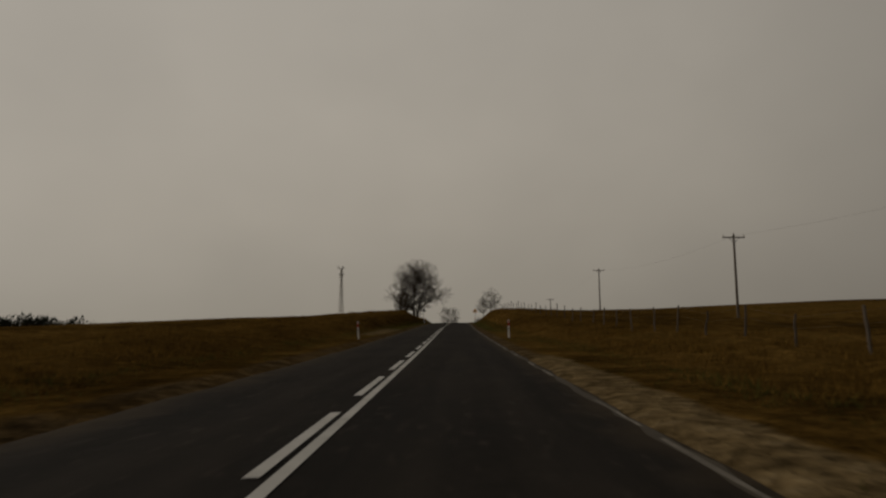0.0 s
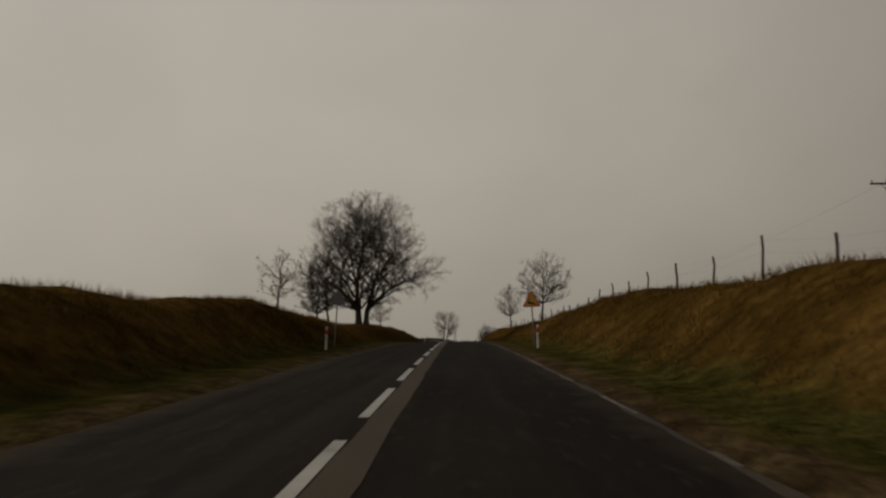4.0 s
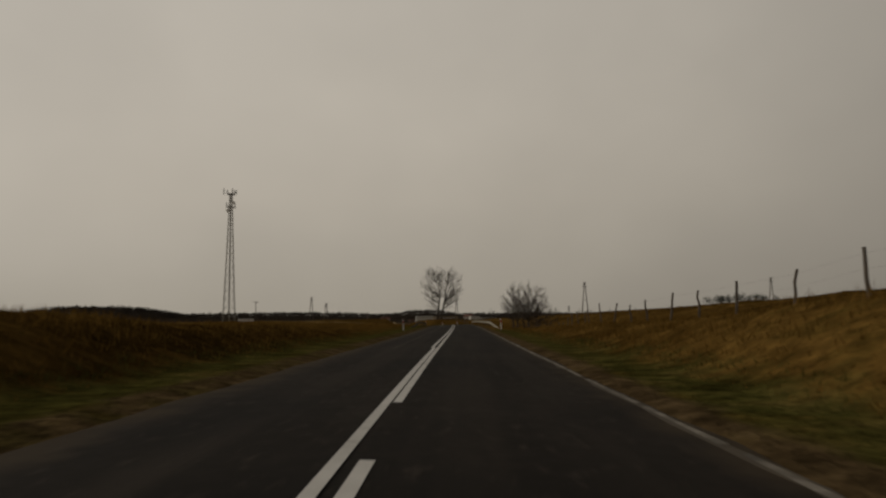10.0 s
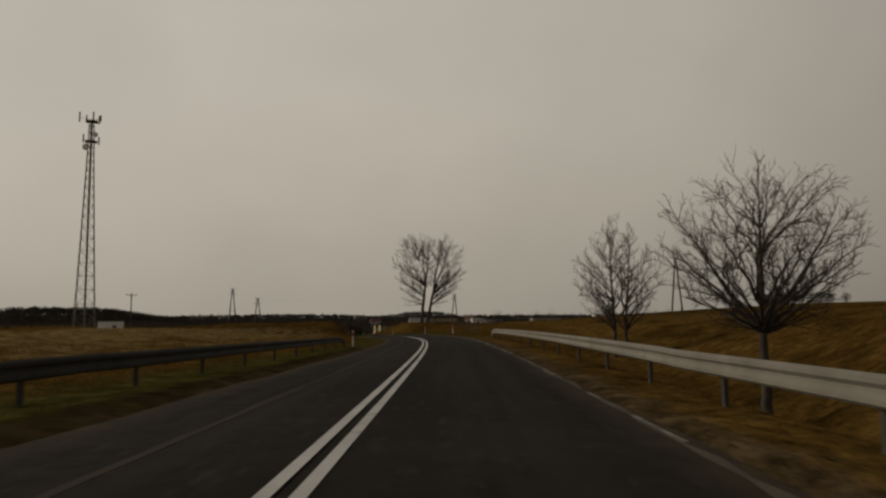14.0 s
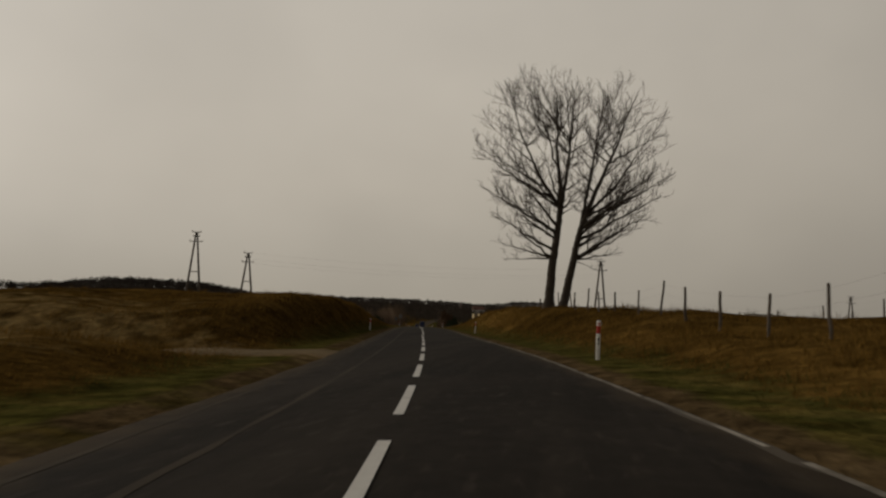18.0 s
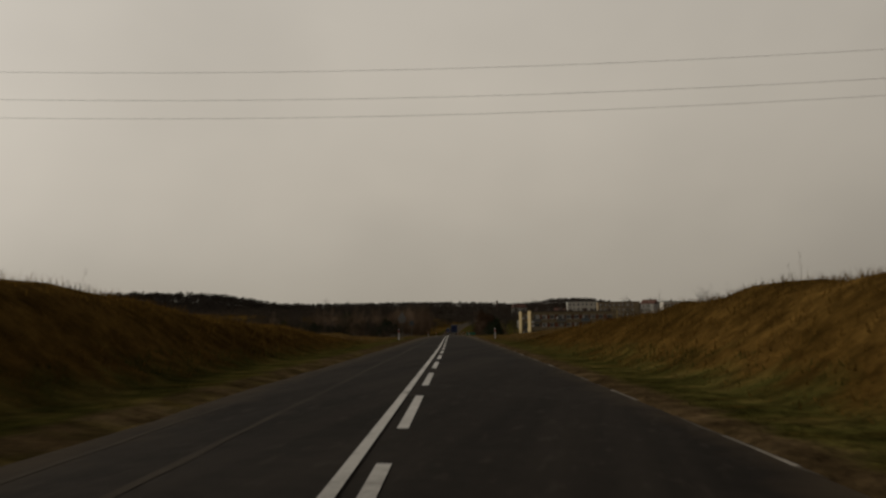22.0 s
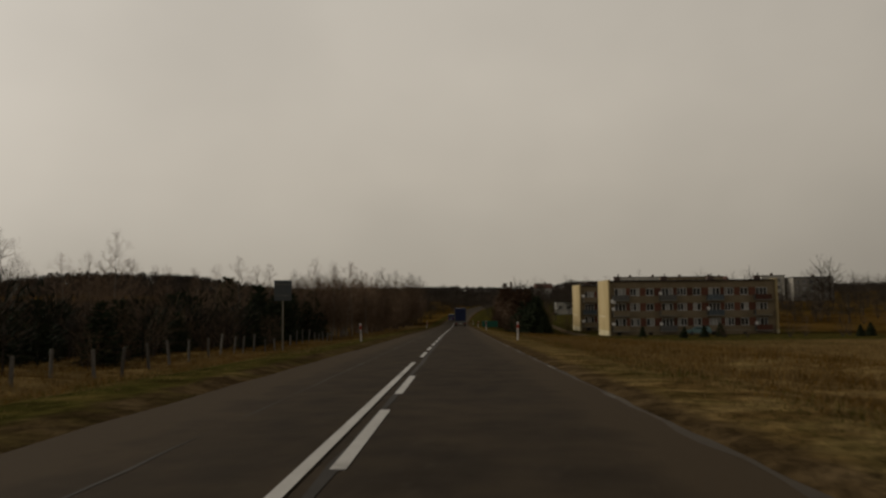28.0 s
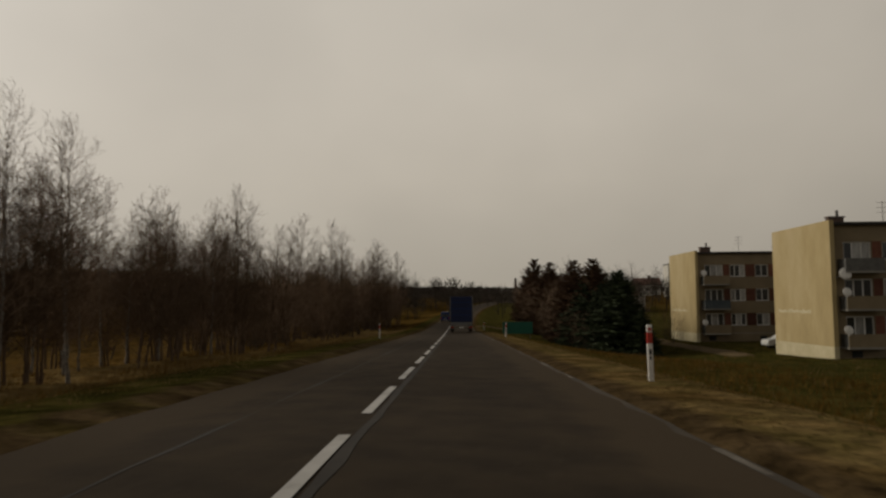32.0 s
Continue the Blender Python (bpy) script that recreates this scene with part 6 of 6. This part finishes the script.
scatter(birches[2], [(868, 20.8), (880, 17.5), (883, 13.8), (889, 16.5), (897, 15.8), (903, 13.5), (911, 15.6), (919, 13.0), (928, 14.0)], 304, 0.15, lambda s: 1.3)
scatter(larch, [(877, 15.4), (884, 17.0), (892, 14.6), (901, 16.2), (911, 13.8), (922, 14.5)], 302, 0.15, lambda s: 0.92)
# bare trees of the village
vt = []
for k, (sp, h, w) in enumerate((((1079, 181), 9.5, 7.5), ((1000, 150), 7.5, 6.0))):
    vt.append(free_tree("village_tree", stand(*sp), 71 + k, [([(0, 0, 0), (0, 0, h * 0.25), (0.2, 0, h * 0.7)], 0.02 * h, 0.04)], [((0, 0, h * 0.6), (w / 2, w / 2, h * 0.4), 100, 1)], "bare round-crowned village tree", group="village trees", limbs=24, clear=h * 0.18, rise=0.05, slope=0.85, lift=0.12, dense=0.6, fork=(0.45, 0.5, 0.5), fine=0.012, floor=1.2))
pl = [[], []]
for i in range(190):
    s, u = rngw.uniform(930, 1350), rngw.uniform(-330, 330)
    if i % 3 == 0:
        s, u = rngw.uniform(950, 1120), rngw.uniform(-110, 70)
    if abs(u - (0 if s < 980 else (s - 980) * 0.1)) < 12:
        u += 26
    pl[i % 2].append((s, u))
scatter(vt[0], [tuple(float(k) for k in to_su(x, y)) for x, y in ((58, 1119), (-267, 1223), (86, 1060), (131, 1075))], 404, 0.1, lambda s: 1.55)
scatter(vt[0], [(rngw.uniform(965, 1100), rngw.uniform(-75, -12)) for _ in range(22)] + [(rngw.uniform(985, 1100), rngw.uniform(22, 70)) for _ in range(16)], 405, 0.25, lambda s: 0.95)
scatter(vt[0], [(1000, 136), (1001, 139), (1012, 172), (1045, 100), (1040, 113), (1035, 119), (1002, 148)], 406, 0.08, lambda s: 2.0 if s < 1002 else (1.4 if s > 1010 else 1.1))
scatter(vt[0], pl[0] + [(1040, -8), (1046, -14), (1050, -3)], 400, 0.3)
scatter(vt[1], pl[1] + [(rngw.uniform(880, 1010), rngw.uniform(90, 260)) for _ in range(40)] + [(rngw.uniform(890, 985), rngw.uniform(55, 210)) for _ in range(36)] + [(866, -60), (905, 48), (930, 30)], 401, 0.35)
scatter(bushes[0], [(rngw.uniform(860, 1000), rngw.uniform(62, 230)) for _ in range(48)] + [(812, 70), (806, 74), (815, 78), (800, 66), (822, 82), (795, 90)], 402, 0.4)


def far_wood(name, label, spots, height, seed, material, blades=46, fine=1.0):
    """Distant woodland: many ragged crowns of thin upright twigs over short stems."""
    rng = random.Random(seed)
    verts, faces = [], []
    for x, y, z in spots:
        h = height * rng.uniform(0.7, 1.2)
        r = h * rng.uniform(0.26, 0.40)
        for j in range(blades):
            a, c, q = rng.uniform(0, 2 * math.pi), rng.uniform(-0.8, 1.0), rng.random() ** 0.45
            k = math.sqrt(1 - c * c)
            vx, vy, vz = k * math.cos(a), k * math.sin(a), c
            bx, by, bz = x + r * q * vx, y + r * q * vy, z + h * (0.44 + 0.46 * q * vz)
            L, w = h * rng.uniform(0.10, 0.20), h * fine * rng.uniform(0.012, 0.032)
            ang = rng.uniform(0, math.pi)
            dx, dy = w * math.cos(ang), w * math.sin(ang)
            o = len(verts)
            verts += [(bx - dx, by - dy, bz), (bx + dx, by + dy, bz), (bx + vx * L * 0.7 + rng.gauss(0, 0.2) * L, by + vy * L * 0.7 + rng.gauss(0, 0.2) * L, bz + L * (0.5 + 0.4 * vz))]
            faces.append((o, o + 1, o + 2))
        o = len(verts)
        w = 0.012 * h + 0.06
        verts += [(x - w, y, z - 1), (x + w, y, z - 1), (x, y, z + 0.85 * h), (x, y - w, z - 1), (x, y + w, z - 1)]
        faces += [(o, o + 1, o + 2), (o + 3, o + 4, o + 2)]
    ob = part(name, (verts, faces), material, None)
    return tagged(ob, label, "forest", kind="stuff")


def spots(n, seed, x0, x1, y0, y1):
    rg = np.random.RandomState(seed)
    x, y = rg.uniform(x0, x1, n), rg.uniform(y0, y1, n)
    return list(zip(x.tolist(), y.tolist(), ground_xy(x, y).tolist()))


M_FARWOOD = mat("far_bare_wood", [(0.3, (0.040, 0.033, 0.027)), (0.7, (0.085, 0.070, 0.056))], scale=0.02, rough=0.95, island=0.25, spec=0.05)
M_FARDARK = mat("far_conifer_wood", [(0.3, (0.016, 0.020, 0.014)), (0.7, (0.036, 0.040, 0.026))], scale=0.02, rough=0.95, island=0.3, spec=0.05)
far_wood("hill_forest", "dark bare forest over the distant rounded hill", spots(1100, 1, -660, -430, 1230, 1610) + spots(700, 21, -1500, -430, 1300, 1560), 11, 1, M_FARWOOD, 60, 2.4)
far_wood("ridge_forest", "dark forest along the far ridge", spots(2600, 2, -900, 1700, 1750, 2250) + spots(420, 22, -200, 10, 1960, 2140), 9, 2, M_FARWOOD, 50, 3.0)
far_wood("horizon_forest", "dark forest along the skyline of the far hills", spots(5200, 12, -1900, 1900, 2700, 3080), 14, 12, M_FARWOOD, 34, 5.0)
far_wood("village_forest", "bare trees and hedges beyond the village", spots(1500, 3, -480, 520, 1110, 1500), 5, 3, M_FARWOOD, 60, 2.0)
far_wood("conifer_wood", "dark conifer wood at the far edge of the field", spots(420, 4, -560, -215, 400, 470), 12, 4, M_FARDARK, 110, 1.8)
far_wood("conifer_copse", "dark conifer copse on the far pasture", spots(60, 5, 200, 252, 855, 885), 8, 5, M_FARDARK, 70)
far_wood("thicket", "dark thicket behind the roadside wood", [tuple(at(rngw.uniform(800, 960), -rngw.uniform(48, 170))) for _ in range(480)], 7.0, 6, M_FARWOOD, 150, 0.5)
far_wood("low_thicket", "low dark scrub behind the meadow", [tuple(at(rngw.uniform(716, 800), -rngw.uniform(45, 170))) for _ in range(260)], 4.2, 16, M_FARWOOD, 130, 0.5)
far_wood("dark_thicket", "dark scrub and young pines at the far side of the meadow", [tuple(at(rngw.uniform(717, 790), -rngw.uniform(14, 75))) for _ in range(210)], 4.2, 7, M_FARDARK, 170, 0.55)
far_wood("brown_thicket", "bare brown scrub at the far side of the meadow", [tuple(at(rngw.uniform(717, 790), -rngw.uniform(14, 75))) for _ in range(220)], 4.0, 17, M_FARWOOD, 150, 0.5)

far_wood("hedge_wood", "bare trees and hedges round the village houses", [tuple(at(s, u)) for s, u in [(rngw.uniform(955, 1090), rngw.uniform(-120, 60)) for _ in range(430)] if abs(u - max(0, (s - 980) * 0.1)) > 9], 6.8, 8, M_FARWOOD, 130, 0.5)
far_wood("young_wood", "brown haze of slender young trees in the roadside wood", [tuple(at(rngw.uniform(846, 938), -rngw.uniform(13, 26))) for _ in range(46)], 6.8, 41, M_TWIG_MID, 300, 0.28)
far_wood("village_wood", "dark bare trees where the road bends out of sight", [tuple(at(a, b)) for a, b in ((1096, -46), (1112, -38), (1104, -31), (1120, -25), (1110, -16), (1128, -10), (1125, 11), (1115, 16), (1108, 23), (1130, 19), (1090, -58), (1100, 30), (1085, 38), (1092, 46))], 10.5, 31, M_FARWOOD, 420, 0.6)
far_wood("garden_hedges", "bare hedges and shrubs in the gardens behind the apartment houses", [tuple(at(rngw.uniform(885, 1010), rngw.uniform(60, 250))) for _ in range(260)], 4.5, 9, M_FARWOOD, 110, 0.5)
scatter(bushes[1], [(872, 26), (878, 27), (884, 31), (895, 24), (905, 25), (912, 24), (918, 22)], 403, 0.25, lambda s: 1.1)

# tall dry weeds on the crests of the cutting
weed = free_tree("dry_weed", stand(596, 9.6, 0, 0, 0.35), 81, [([(0, 0, 0), (0.03, 0, 0.5), (0.05, 0, 1.0)], 0.008, 0.004)], [((0.03, 0, 0.95), (0.28, 0.28, 0.42), 100, 1)], "tall dry brown weed on the crest of the bank", bark=M_TWIG_MID, twig=M_TWIG_MID, group="dry weeds", sides=5, category="plant", limbs=9, clear=0.35, rise=0.0, slope=1.2, lift=0.3, dense=1.6, fork=(0.4, 0.5, 0.5), fine=0.006, floor=0.1, stout=0.2)
scatter(weed, [(586, 10.2), (588.5, 9.2), (591, 10.0), (593, 9.0), (594.5, 10.4), (598, 9.9), (600, 8.9), (603, 9.8), (589, -9.4), (591.5, -9.8), (584, -9.2), (172, -9.2), (168, -8.8), (565, 10.5), (570, 9.8)] + [(565.5, 8.5), (567, 8.3), (569.5, 8.2), (572.5, 8.4), (574.2, 8.3), (574.6, 8.5), (575.0, 8.2), (575.5, 8.6), (576.2, 8.3), (577, 8.4)], 82, 0.35, lambda s: 0.5 if 573 < s < 578 else 0.32)

# ---- dry grass ----
def grass(name, label, n, seed, s0, s1, bands, height, blades, material=None, keep=None):
    rg = np.random.RandomState(seed)
    s = rg.uniform(s0, s1, n)
    side = rg.choice([-1, 1], n)
    a = bands[0] + (bands[1] - bands[0]) * rg.rand(n) ** bands[2]
    u = side * a
    if keep:
        ok = keep(s, u)
        s, a, u, n = s[ok], a[ok], u[ok], int(ok.sum())
    hh = np.interp(s, SS, RH)
    x, y = np.interp(s, SS, RX) + u * np.cos(hh), np.interp(s, SS, RY) + u * np.sin(hh)
    z = ground_xy(x, y)
    patch = 0.5 + 0.5 * np.sin(s * 0.37 + u) * np.sin(s * 0.11 - u * 0.6)
    h = height * (0.5 + 0.75 * patch * rg.rand(n)) * np.clip((a - 4.0) / 3.5, 0.35, 1)
    N = n * blades
    rep = lambda v: np.repeat(v, blades)
    bx, by, bz = rep(x) + rg.normal(0, 0.12, N), rep(y) + rg.normal(0, 0.12, N), rep(z) - 0.06
    ang, w, L = rg.uniform(0, np.pi, N), rg.uniform(0.006, 0.018, N), rep(h) * rg.uniform(0.6, 1.2, N)
    lx, ly = rg.normal(0, 0.35, N) * L, rg.normal(0, 0.35, N) * L
    v = np.empty((N, 3, 3))
    v[:, 0] = np.stack([bx - w * np.cos(ang), by - w * np.sin(ang), bz], -1)
    v[:, 1] = np.stack([bx + w * np.cos(ang), by + w * np.sin(ang), bz], -1)
    v[:, 2] = np.stack([bx + lx, by + ly, bz + L], -1)
    me = bpy.data.meshes.new(name)
    me.vertices.add(N * 3)
    me.vertices.foreach_set("co", v.ravel())
    me.loops.add(N * 3)
    me.loops.foreach_set("vertex_index", np.arange(N * 3, dtype=np.int32))
    me.polygons.add(N)
    me.polygons.foreach_set("loop_start", np.arange(0, N * 3, 3, dtype=np.int32))
    me.update()
    me.materials.append(material or M_TUFT)
    return tagged(new(name, me), label, "grass", kind="stuff")


grass("bank_grass", "long dry yellow-brown grass on the road banks", 190000, 1, -10, 860, (5.5, 16, 1.25), 0.36, 4)
grass("field_grass", "dry tussocks scattered over the fields", 16000, 2, -10, 900, (14, 60, 1.6), 0.42, 7)
grass("verge_grass", "short worn grass at the road's edge", 46000, 3, -10, 860, (4.2, 6.5, 1.0), 0.36, 6, M_GREEN, lambda s, u: (s < 345) | (s > 440) | (u < 0))
grass("straw_grass", "pale dead grass and weeds on the meadows by the village", 42000, 4, 625, 870, (4.6, 45, 1.5), 0.42, 6, M_STRAW, lambda s, u: (s < 785) | (u < 0) | (np.sin(s * 0.9 + u * 1.7) > 0.93))
grass("verge_straw", "short pale dead grass on the verges by the village", 40000, 5, 625, 870, (4.5, 11, 1.2), 0.30, 5, M_STRAW, lambda s, u: (s < 775) | (u < 5.6))
grass("lawn_grass", "short green grass on the lawn by the apartment houses", 90000, 6, 770, 905, (5.2, 40, 1.3), 0.20, 5, M_GREEN, lambda s, u: u > 0)
